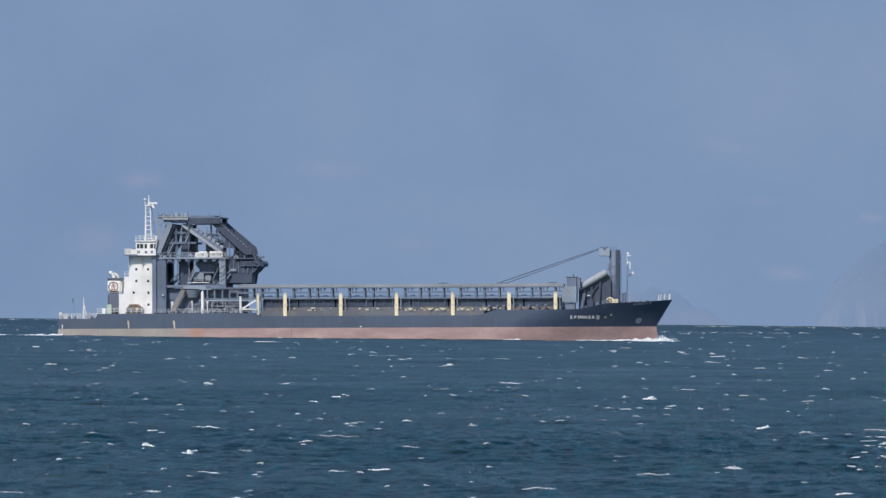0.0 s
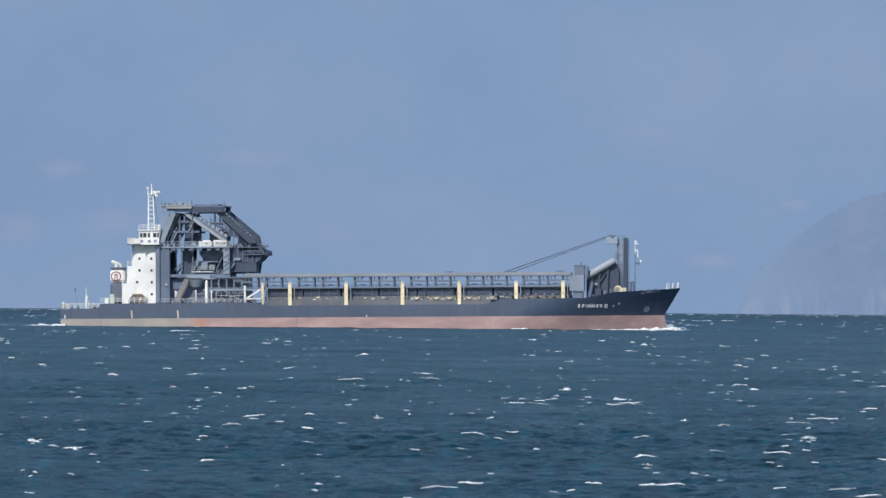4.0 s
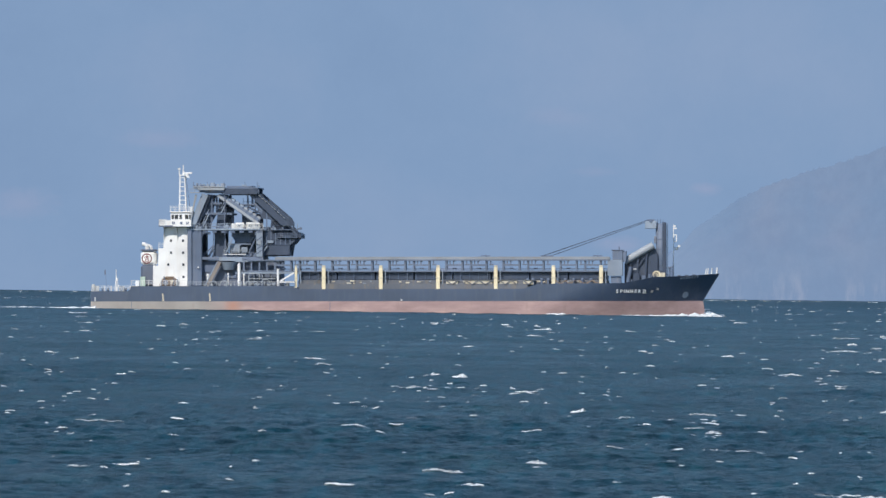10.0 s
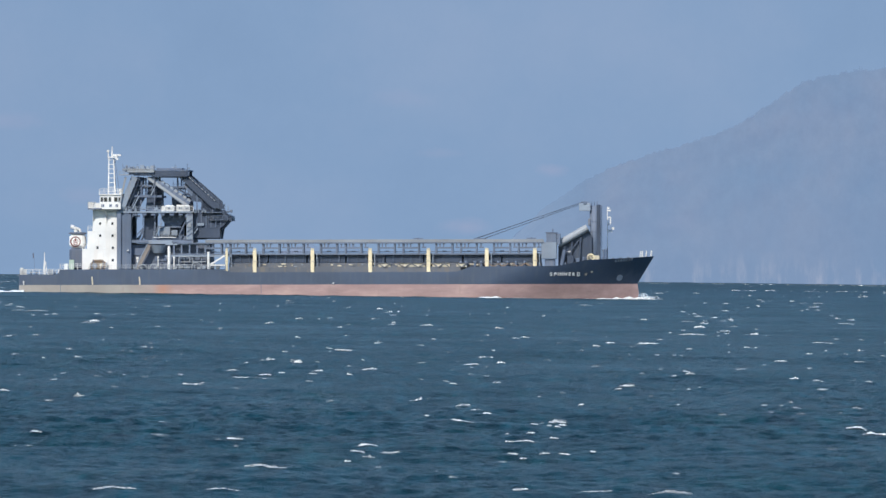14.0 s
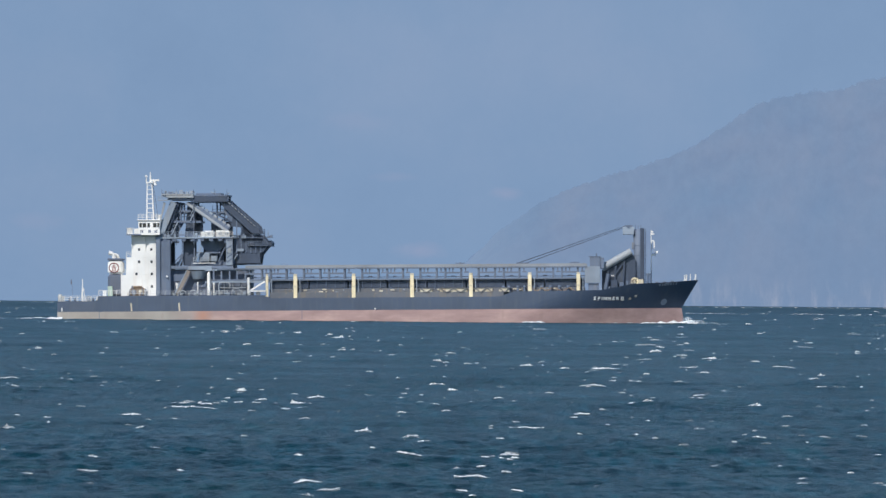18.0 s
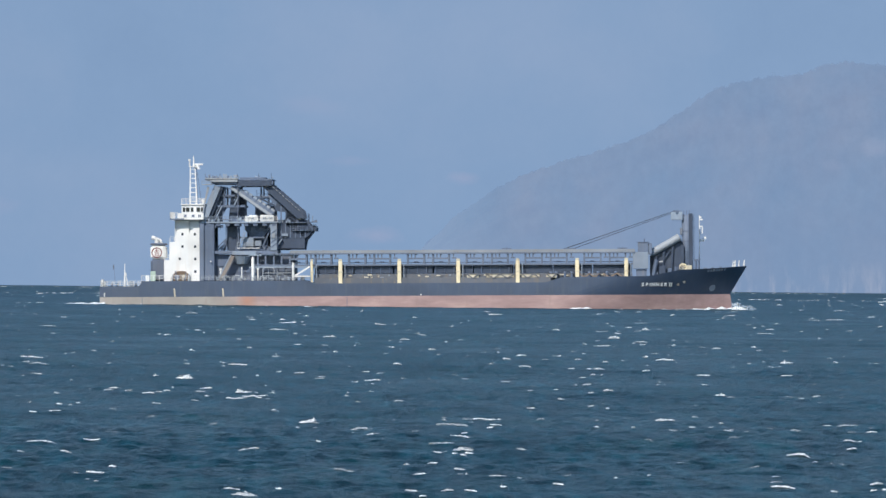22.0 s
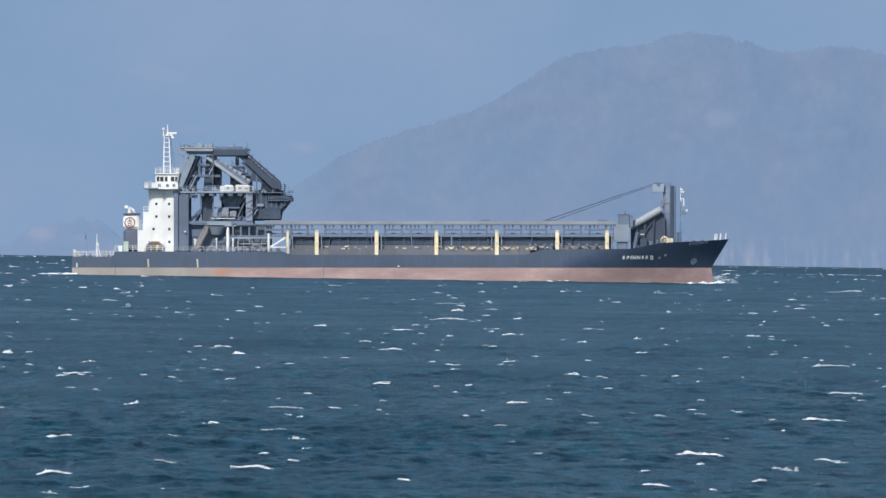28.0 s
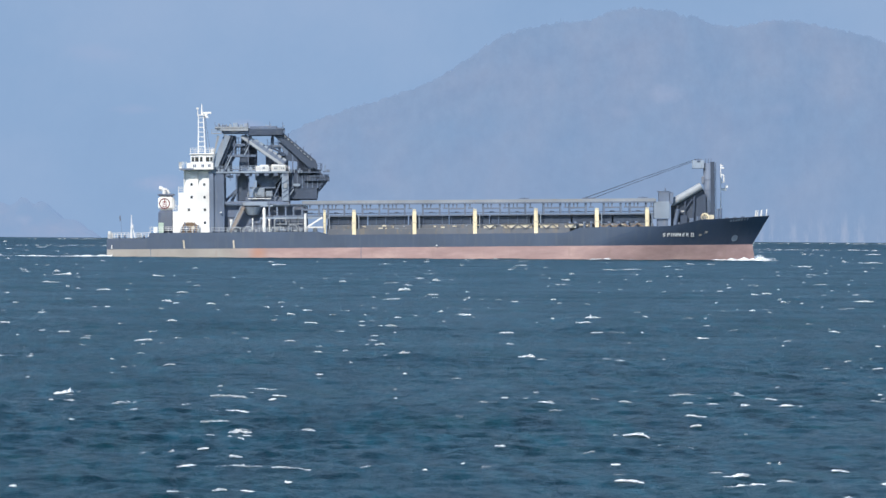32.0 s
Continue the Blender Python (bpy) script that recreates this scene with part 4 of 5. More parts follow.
# raking legs
for sy in (-1, 1):
    # raking legs and fore columns: lit tone near, shaded tone far, by material
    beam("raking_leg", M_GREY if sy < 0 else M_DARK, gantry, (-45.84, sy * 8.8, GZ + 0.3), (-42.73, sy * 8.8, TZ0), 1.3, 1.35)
    # navy beam gives each raking leg its dark forward edge
    beam("leg_dark_edge", M_NAVY, gantry, (-44.75, sy * 8.4, GZ + 0.3), (-41.75, sy * 8.4, TZ0), 0.9, 0.55)
    beam("inner_leg", M_NAVY, gantry, (-43.08, sy * 6.5, GZ + 0.3), (-41.93, sy * 6.5, TZ0), 1.0, 0.9)
    beam("inner_leg", M_NAVY, gantry, (-39.62, sy * 5.5, GZ + 0.3), (-38.93, sy * 5.5, TZ0), 1.6, 1.9)
    box("centre_column", M_NAVY, gantry, -40.89, -38.70, sy * 5.5 - 1.0, sy * 5.5 + 1.0, 9.67, GZ, bevel=0.06)
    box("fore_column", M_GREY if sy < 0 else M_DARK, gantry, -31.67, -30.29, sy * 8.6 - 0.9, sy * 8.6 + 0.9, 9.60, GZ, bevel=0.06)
    beam("tie_beam", M_DARK, gantry, (-43.54, sy * 8.2, 18.96), (-36.97, sy * 8.2, 18.90), 0.4, 0.45)
    beam("upper_tie", M_DARK, gantry, (-43.31, sy * 8.0, 21.20), (-39.16, sy * 8.0, 21.16), 0.3, 0.4)
    beam("hanger", M_DARK, gantry, (-41.35, sy * 8.0, TZ0), (-41.35, sy * 8.0, 19.11), 0.3)
    beam("hanger", M_DARK, gantry, (-33.63, sy * 7.5, TZ0), (-33.63, sy * 7.5, 20.43), 0.3)
    beam("upper_tie", M_DARK, gantry, (-36.97, sy * 7.5, 20.92), (-30.41, sy * 7.5, 20.86), 0.3, 0.35)
    beam("raking_strut", M_DARK, gantry, (-31.79, sy * 7.6, 21.56), (-29.48, sy * 7.6, 18.10), 0.6, 1.2)
    beam("wind_brace", M_DARK, gantry, (-43.31, sy * 6.0, 16.14), (-41.70, sy * 6.0, 18.88), 0.6, 0.7)
    beam("stay_leg", M_DARK, gantry, (-42.16, sy * 6.2, 9.57), (-41.00, sy * 6.2, 12.09), 0.3, 0.4)
# screened stair bays between the legs
for x0, x1, z0, z1 in ((-38.93, -37.32, 16.10, 22.31),):
    box("infill_panel", M_NAVY, gantry, x0, x1, -4.0, -3.7, z0, z1, bevel=0.02)
for x0, z0, x1, z1 in ((-42.85, 22.23, -42.85, 15.90), (-41.41, 22.56, -41.41, 18.88), (-42.85, 20.73, -39.74, 20.71), (-42.04, 18.89, -42.04, 15.90),
                       (-33.86, 22.62, -33.86, 19.28), (-32.25, 21.80, -32.25, 17.66), (-34.78, 20.67, -31.44, 20.64), (-34.32, 19.17, -29.94, 19.14)):
    beam("bay_bar", M_DARK, gantry, (x0, -3.6, z0), (x1, -3.6, z1), 0.2, 0.22)
bm = B()
add_plate(bm, [(-44.90, 15.75), (-41.75, 15.75), (-42.05, 18.75), (-43.55, 18.75)], -6.2, -5.9)
part("infill_panel", bm, M_NAVY, gantry)
# expanded-metal screens round the upper stair bays
for x0, x1, z0, z1, step in ((-43.70, -41.60, 19.15, 22.70, 0.30), (-41.40, -39.70, 19.15, 22.70, 0.85), (-34.60, -30.90, 19.30, 22.30, 1.1)):
    bm = B()
    for k in range(int((x1 - x0) / step) + 1):
        add_beam(bm, (x0 + k * step, -7.0, z0), (x0 + k * step, -7.0, z1), 0.07, 0.09)
    for k in range(int((z1 - z0) / step) + 1):
        add_beam(bm, (x0, -7.0, z0 + k * step), (x1, -7.0, z0 + k * step), 0.07, 0.09)
    part("wire_screen", bm, M_STEEL, gantry, "grey wire mesh screen")
# stair flights behind the screens
for x0, z0, x1, z1 in ((-43.40, 15.80, -41.90, 18.90), (-39.30, 19.10, -37.60, 22.60), (-38.20, 10.50, -36.90, 13.60), (-30.90, 9.70, -29.30, 12.00)):
    bm = B()
    for dy in (-0.35, 0.35):
        add_beam(bm, (x0, -8.4 + dy, z0), (x1, -8.4 + dy, z1), 0.07, 0.22)
        add_beam(bm, (x0, -8.4 + dy, z0 + 1.0), (x1, -8.4 + dy, z1 + 1.0), 0.06, 0.06)
    for k in range(12):
        f = (k + 0.5) / 12
        add_box(bm, x0 + (x1 - x0) * f - 0.12, x0 + (x1 - x0) * f + 0.12, -8.72, -8.08, z0 + (z1 - z0) * f - 0.03, z0 + (z1 - z0) * f + 0.03)
    part("stair_flight", bm, M_GREY, gantry, "steep grey steel stair flight")
# knee brackets under the middle platform and cross bracing on the aft bent
for x in (-43.30, -40.95, -38.60, -32.00):
    bm = B()
    add_plate(bm, [(x, GZ - 0.02), (x + 0.95, GZ - 0.02), (x, GZ - 1.15)], -9.3, -9.1)
    part("knee_bracket", bm, M_DARK, gantry)
for sy in (-1, 1):
    beam("cross_brace", M_DARK, gantry, (-43.40, sy * 7.2, 9.70), (-41.05, sy * 7.2, 12.10), 0.22, 0.26)
beam("cable_run", M_FUNNEL, gantry, (-41.05, -7.4, 15.3), (-41.05, -7.4, 9.7), 0.14)
beam("cable_run", M_FUNNEL, gantry, (-38.50, -9.2, 22.9), (-38.50, -9.2, 15.8), 0.14)
tube("crane_hook_wire", M_ROPE, gantry, (-42.20, -8.9, 15.3), (-42.20, -8.9, 13.9), 0.05, n=6)
box("hook_block", M_DARK, gantry, -42.80, -41.60, -9.2, -8.6, 14.40, 14.95, "dark hanging hook block", 0.08)
box("infill_panel", M_NAVY, gantry, -37.32, -36.74, -5.2, -4.9, 15.74, 20.46, bevel=0.02)
box("infill_panel", M_NAVY, gantry, -35.01, -30.41, -5.2, -4.9, 15.71, 18.93, bevel=0.02)
# raking conveyor with its stepped cover
cover = tagged(new("raking_conveyor"), "light grey raking conveyor with a stepped cover")
cover.parent = gantry
pa, pb = Vector((-39.39, -7.9, 22.78)), Vector((-31.44, -7.9, 17.19))
beam("conveyor_casing", M_STEEL, cover, pa, pb, 1.6, 1.35)
dirn = (pb - pa).normalized()
beam("conveyor_stringer", M_LIGHT, cover, pa + Vector((-0.6, -0.95, 0.1)), pb + Vector((0.35, -0.95, -0.55)), 0.12, 0.55)
nrm = Vector((-dirn.z, 0, dirn.x))
for k in range(7):
    c = pa.lerp(pb, 0.28 + k * 0.115)
    beam("cover_step", M_LIGHT if k > 2 else M_GREY, cover, c + nrm * 0.85 - dirn * 0.42, c + nrm * 0.85 + dirn * 0.34, 1.5, 0.5)
    beam("cover_joint", M_DARK, cover, c - nrm * 0.2 + dirn * 0.44, c + nrm * 0.95 + dirn * 0.44, 1.7, 0.16)
# boom head: heavy dark plated structure ahead of the gantry
head = tagged(new("boom_head"), "dark plated boom head with walkways and rails")
head.parent = gantry
for sy in (-1, 1):
    bm = B()
    add_plate(bm, [(-33.17, 22.84), (-31.90, 23.98), (-24.88, 17.94), (-24.53, 16.33), (-26.14, 16.34)],
              sy * 8.2 - 0.7, sy * 8.2 + 0.7)
    part("boom_cheek", bm, M_NAVY, head)
    bm = B()
    add_plate(bm, [(-28.33, 18.66), (-26.14, 16.57), (-24.18, 15.98), (-22.69, 13.90), (-23.95, 12.42), (-24.88, 12.08), (-30.18, 12.12), (-30.18, 15.57), (-28.33, 15.56)],
              sy * 7.4 - 0.6, sy * 7.4 + 0.6)
    part("head_plate", bm, M_NAVY, head)
    bm = B()
    add_plate(bm, [(-30.41, 11.43), (-24.18, 12.42), (-24.65, 9.78), (-30.18, 9.82)], sy * 5.4 - 0.5, sy * 5.4 + 0.5)
    part("hopper_plate", bm, M_NAVY, head)
for k, x in enumerate((-29.48, -28.56, -27.53, -26.49, -25.45, -24.42)):
    box("head_rib", M_DARK, head, x - 0.09, x + 0.09, -8.2, -8.0, 12.21, 15.32 - 0.25 * k, bevel=0)
for z, xa, xb in ((15.43, -28.33, -24.18), (13.82, -27.18, -22.80)):
    box("head_walkway", M_DARK, head, xa, xb, -8.7, -7.9, z - 0.06, z + 0.08, bevel=0)
railing(head, -27.06, -22.92, -8.6, 13.82, 0.9, 1.1, M_DARK)
bm = B()  # the cheek runs on down into the head
add_plate(bm, [(-30.18, 20.40), (-28.33, 18.78), (-24.42, 15.64), (-23.26, 14.02), (-24.88, 12.42), (-28.33, 14.64), (-28.56, 16.48), (-28.56, 17.63), (-30.87, 17.88)], -8.0, -7.3)
part("boom_web", bm, M_NAVY, head)
for k in range(6):
    a = Vector((-31.79, -7.5, 22.25)).lerp(Vector((-28.33, -7.5, 18.78)), k / 6)
    beam("boom_lattice", M_NAVY, head, a, (a.x - 0.2, -7.5, max(17.76, a.z - 2.6)), 0.16, 0.2)
beam("boom_stringer", M_NAVY, head, (-33.63, -7.5, 20.43), (-28.33, -7.5, 17.74), 0.3, 0.35)
box("head_core", M_NAVY, head, -30.06, -24.88, -6.6, 6.6, 9.80, 15.32, bevel=0.1)
box("head_back", M_NAVY, head, -30.41, -28.10, -6.4, 6.4, 9.70, 16.03, bevel=0.05)
box("head_panel", M_NAVY, head, -30.18, -24.53, -7.95, -7.8, 10.02, 12.21, bevel=0.02)
for k in range(10):
    a = Vector((-31.79, -9.1, 23.52)).lerp(Vector((-25.22, -9.1, 17.60)), k / 10)
    b = Vector((-31.79, -9.1, 23.52)).lerp(Vector((-25.22, -9.1, 17.60)), (k + 0.55) / 10)
    beam("tread", M_LIGHT, head, a, b, 0.4, 0.14)
for k in range(5):
    x = -31.79 + k * 1.5
    z = 23.75 - k * 1.37
    beam("rail_post", M_NAVY, head, (x, -9.0, z), (x, -9.0, z + 1.0), 0.1)
railing(head, -25.45, -23.49, -8.5, 15.76, 1.4, 0.9, M_NAVY)
railing(head, -23.95, -22.23, -6.5, 13.79, 1.2, 0.8, M_NAVY)
box("nose_platform", M_NAVY, head, -24.88, -22.11, -7, 7, 13.62, 13.85, bevel=0.02)
tube("nose_drum", M_NAVY, head, (-22.69, -6.9, 14.25), (-22.69, 6.9, 14.25), 0.6, n=14)
beam("nose_strut", M_NAVY, head, (-22.57, -6.5, 13.56), (-24.18, -6.5, 11.61), 0.35)
for x, h in ((-25.22, 2.0), (-24.65, 1.2), (-23.72, 1.5)):
    tube("lamp_post", M_NAVY, head, (x, -8, 15.76), (x, -8, 15.76 + h), 0.09, n=6)
box("floodlight", M_LIGHT, head, -25.91, -25.34, -8.6, -8.1, 16.11, 16.69)
box("hatch_panel", M_GREY, head, -29.37, -27.99, -8.5, -8.1, 12.57, 13.14)
# small fittings along the platforms: lamps, boxes, cable runs, pipes
_rc = random.Random(31)
for x0, x1, z, y, n, big in ((-45.15, -38.24, TZ1 + 0.5, -9.2, 12, 0.6), (-38.24, -31.33, 24.75, -6.5, 9, 0.45), (-46.42, -37.32, GZ + 0.35, -9.3, 12, 0.8),
                             (-25.34, -22.34, 15.41, -7.4, 8, 0.9), (-30.41, -24.88, 15.32, -8.3, 9, 1.0), (-38.70, -31.79, 14.69, -6.2, 8, 0.9)):
    for _k in range(n):
        x = _rc.uniform(x0, x1)
        w, h = _rc.uniform(0.15, 0.8), _rc.uniform(0.25, 1.0) * big
        if _rc.random() < 0.4:
            tube("platform_pipe", _rc.choice((M_DARK, M_GREY)), gantry, (x, y, z), (x + _rc.uniform(-0.1, 0.1), y, z + h * 1.6), 0.08, n=6)
        else:
            box("platform_gear", _rc.choice((M_DARK, M_STEEL, M_GREY)), gantry, x, x + w, y - 0.5, y + 0.4, z, z + h, bevel=0.03)
for x0, z0, x1, z1 in ((-43.08, 16.13, -43.08, 22.69), (-41.93, 16.13, -39.85, 16.11), (-38.47, 15.41, -38.47, 9.66),
                       (-30.18, 12.58, -30.18, 9.59), (-29.48, 15.34, -29.48, 20.40), 
                       (-33.40, 10.42, -31.79, 13.97), (-31.79, 11.44, -30.29, 11.43)):
    beam("lattice_bar", M_DARK, gantry, (x0, -7.9, z0), (x1, -7.9, z1), 0.22, 0.26)
for k in range(4):
    z = 10.29 + k * 0.95
    beam("column_brace", M_DARK, gantry, (-31.56, -9.55, z), (-30.41, -9.55, z + 0.8), 0.1, 0.22)
# machinery deck below
machinery = tagged(new("hoist_machinery"), "grey hoist machinery behind white rails")
machinery.parent = gantry
box("machinery_bed", M_DARK, machinery, -39.16, -30.64, -6.8, 6, 9.63, 10.44, bevel=0.03)
bm = B()
add_plate(bm, [(-37.20, 15.25), (-31.85, 15.25), (-31.85, 14.30), (-33.20, 12.52), (-36.00, 12.52), (-37.20, 14.10)], -6.2, 5.0)
part("hoist_hopper", bm, M_STEEL, machinery, "grey steel hopper with sloping sides")
box("hoist_house", M_DARK, machinery, -36.60, -32.30, -5.3, 4.6, 10.44, 12.50, bevel=0.06)
box("hoist_drum_case", M_GREY, machinery, -37.55, -35.24, -7.6, -5.6, 10.45, 12.29, bevel=0.1)
box("hoist_motor", M_GREY, machinery, -35.01, -33.63, -7.4, -5.8, 10.43, 11.70, bevel=0.1)
box("hoist_top", M_STEEL, machinery, -38.24, -32.94, -7.0, -5.6, 12.17, 12.52, bevel=0.03)
railing(machinery, -38.70, -33.98, -8.2, 10.22, 1.1, 1.5, M_LIGHT)
box("walk_edge", M_RAIL, machinery, -38.70, -33.98, -8.3, -8.1, 10.06, 10.22, bevel=0)
box("sill_girder", M_STEEL, gantry, -43.77, -30.18, -9.3, 9.3, 8.96, 9.59, bevel=0.05)
# the house's dark tone includes the shade below the gantry
base = box("base_house", M_FUNNEL, gantry, -43.42, -26.60, -7.8, 7.8, Z1, 8.83, "dark machinery house below the gantry")
box("base_panel", M_DARK, base, -38.70, -34.55, -8.0, -7.75, 7.23, 8.73, bevel=0.02)
box("base_panel", M_HATCH, base, -43.88, -40.43, -8.0, -7.75, 6.35, 8.54, bevel=0.02)
for x in (-37.78, -36.51, -33.17, -31.79):
    box("base_opening", M_HATCH, base, x - 0.7, x + 0.5, -8.05, -7.7, 5.04, 6.19, bevel=0)
house = box("machinery_house", M_NAVY, gantry, -36.95, -31.9, 0.6, 5.0, 8.8, 14.3, "navy plated machinery house behind the hopper", 0.06)
for x in (-36.2, -35.1, -34.0, -32.9):  # stiffeners on its side
    box("stiffener", M_NAVY, house, x, x + 0.14, 0.42, 0.62, 8.8, 14.2)
tube("hopper_cone", M_GREY, gantry, (-37.66, -8.4, 6.78), (-37.66, -8.4, 8.50), 1.1, 2.1, 18, "grey discharge hopper")
for x0, y0, x1, y1, w in ((-39.62, 8.52, -42.16, 3.59, 1.25),):
    inc = beam("inclined_chute", M_CHUTE, gantry, (x0, -9.6, y0), (x1, -9.6, y1), 0.9, 0.85, "brownish worn inclined chute")
    beam("chute_lip", M_GREY, inc, (x0 - 0.4, -10.1, y0 + 0.1), (x1 - 0.4, -10.1, y1 + 0.1), 0.12, 0.2)
box("column_box", M_LIGHT, gantry, -31.33, -30.64, -9.75, -9.5, 12.24, 13.22, "pale junction box")
box("base_panel", M_GREY, gantry, -39.74, -34.67, -9.5, -9.25, 8.73, 9.48, bevel=0.02)
box("small_lamp", M_RAIL, gantry, -44.34, -44.00, -10.2, -9.9, 7.23, 7.52)
# main deck gear between the gantry and the gallery
railing(ship, -46.19, -23.26, -10.7, Z1, 1.0, 1.6, M_LIGHT)
tube("white_post", M_WHITE, ship, (-35.36, -10.0, Z1), (-35.36, -10.0, 8.02), 0.33, n=10, label="white vent post")
tube("post_cap", M_WHITE, ship, (-35.36, -10.0, 8.02), (-35.36, -10.0, 8.31), 0.26, 0.14, 10)
fr = B()
zt, zm = 6.03, 4.88
add_tube(fr, (-32.94, -9.4, zt), (-27.41, -9.4, zt), 0.12, n=6)
add_tube(fr, (-33.29, -9.4, zt - 0.35), (-32.94, -9.4, zt), 0.12, n=6)
add_tube(fr, (-33.29, -9.4, Z1), (-33.29, -9.4, zt - 0.35), 0.12, n=6)
add_tube(fr, (-33.29, -9.4, zm), (-27.41, -9.4, zm), 0.10, n=6)
for k in range(3):
    add_tube(fr, (-32.13 + k * 1.84, -9.4, Z1), (-32.13 + k * 1.84, -9.4, zt), 0.07, n=6)
part("pipe_frame", fr, M_LIGHT, ship, "pale bent pipe frame on deck")
for x0, x1, z0, z1 in ((-33.30, -30.90, 4.70, 6.02), (-33.90, -31.30, Z1, 4.25), (-30.50, -28.70, Z1, 4.65), (-41.80, -40.20, Z1, 4.30), (-39.40, -37.90, Z1, 4.40)):
    hp = B()
    r = min(0.55, (x1 - x0) / 2, z1 - z0)
    pts = [(x0, z0)] + [(x0 + r - r * math.cos(a * math.pi / 8), z1 - r + r * math.sin(a * math.pi / 8)) for a in range(5)]
    pts += [(x1 - r + r * math.sin(a * math.pi / 8), z1 - r + r * math.cos(a * math.pi / 8)) for a in range(5)] + [(x1, z0)]
    for p, q in zip(pts, pts[1:]):
        if p != q:
            add_tube(hp, (p[0], -10.05, p[1]), (q[0], -10.05, q[1]), 0.10, n=6)
    part("pipe_hoop", hp, M_LIGHT, ship, "pale bent pipe hoop on deck")
for x, z0, z1, w in ((-42.10, Z1, 5.95, 0.34), (-37.72, Z1, 6.15, 0.20), (-34.32, Z1, 6.0, 0.25)):
    vent = tube("white_vent", M_RAIL, ship, (x, -9.6, z0), (x, -9.6, z1 - 0.45), w * 0.6, n=10, label="white ventilator on deck")
    tube("vent_cowl", M_RAIL, vent, (x, -9.6, z1 - 0.45), (x, -9.6, z1), w, w * 0.8, 10)
for x, w, h, m in ((-33.40, 0.9, 0.8, M_LIGHT), (-32.25, 1.3, 0.6, M_GREY), (-30.52, 0.8, 0.9, M_STEEL), (-29.48, 1.0, 0.55, M_LIGHT), (-28.22, 0.7, 0.8, M_GREY), (-25.45, 0.9, 0.7, M_LIGHT)):
    box("deck_pump", m, ship, x, x + w, -9.2, -8.4, Z1, Z1 + h, "pale pump casing on deck", 0.12)
for x in (-42.96, -41.46, -39.85, -38.58, -37.32, -34.32):
    box("deck_box", M_LIGHT, ship, x, x + 0.55, -10.3, -9.8, Z1, Z1 + 0.55, "small pale deck box", 0.06)
tube("white_post", M_WHITE, ship, (-26.95, -9.7, Z1), (-26.95, -9.7, 7.04), 0.27, n=10, label="white frame post")
beam("white_brace", M_WHITE, ship, (-26.60, -9.7, 4.27), (-23.49, -9.7, 6.20), 0.34)
beam("white_brace", M_WHITE, ship, (-26.72, -9.7, 4.22), (-23.26, -9.7, 4.19), 0.32)

# ---- holds: coaming, covers and their gear ----
coaming = box("hatch_coaming", M_COAM, ship, -22.57, 44.01, -9.2, 9.2, 2.4, 4.56, "rust-stained yellowish hatch coaming", 0.05)
box("coaming_plate", M_COAM, coaming, -22.46, 26.96, -10.3, -9.15, 2.42, 3.81, bevel=0.05)
for i in range(14):
    x = -21.19 + i * (25.81 - -21.19) / 13
    box("coaming_stay", M_COAM, coaming, x - 0.07, x + 0.07, -10.38, -10.3, 2.6, 3.74, bevel=0)
for i in range(8):
    w = (44.01 - -22.57) / 8
    x = -22.57 + i * w
    cov = box("hatch_cover", M_NAVY, ship, x + 0.12, x + w - 0.12, -8.9, 8.9, 4.59, 6.38, "dark steel hatch cover", 0.1)
    for k in range(5):
        xx = x + (k + 0.5) * w / 5
        box("cover_rib", M_NAVY, cov, xx - 0.08, xx + 0.08, -9.0, -8.88, 4.67, 6.28, bevel=0)
_r = random.Random(5)
for i in range(64):
    x = -21.65 + i * (43.09 - -21.65) / 64 + _r.uniform(-0.5, 0.5)
    if _r.random() < 0.72:
        z = 4.04 + _r.uniform(-0.35, 0.2)
        box("deck_fitting", _r.choice((M_COAM, M_CREAM, M_CREAM, M_GREY)), ship, x, x + _r.uniform(0.25, 0.95), -10.1, -9.68, z, z + _r.uniform(0.14, 0.34), "pale worn cleat box on the coaming", 0.05)
for x0, x1 in ((9.40, 11.90), (13.50, 19.30), (20.90, 24.60), (26.00, 28.20)):  # pale side lockers behind lattice braces
    box("side_locker", M_CREAM, ship, x0, x1, -10.30, -9.25, 3.62, 4.46, "pale cream locker along the coaming", 0.05)
    n = max(1, round((x1 - x0) / 1.3))
    w = (x1 - x0) / n
    for i in range(n):
        a, b = (3.60, 4.50) if i % 2 else (4.50, 3.60)
        beam("lattice_brace", M_COAM, ship, (x0 + i * w, -10.42, a), (x0 + (i + 1) * w, -10.42, b), 0.16, 0.20, "worn lattice brace")
    beam("brace_rail", M_COAM, ship, (x0 - 0.3, -10.42, 4.55), (x1 + 0.3, -10.42, 4.55), 0.16, 0.14)
for x0, x1, n in ((32.95, 37.10, 4), (37.91, 42.17, 3)):
    w = (x1 - x0) / n
    for i in range(n):
        a, b = (3.70, 4.45) if i % 2 else (4.45, 3.70)
        beam("lattice_brace", M_RUST, ship, (x0 + i * w, -10.42, a), (x0 + (i + 1) * w, -10.42, b), 0.16, 0.18, "rusty lattice brace")
for x in (26.96, 28.12, 29.96, 31.34, 33.18, 35.03, 36.87, 38.71, 40.56):
    tube("deck_vent", M_DARK, ship, (x, -10.0, 3.6), (x, -10.0, 3.6 + 1.05), 0.28, n=10)
    tube("vent_cowl", M_DARK, ship, (x, -10.0, 4.62), (x, -10.0, 4.95), 0.42, 0.3, 10)

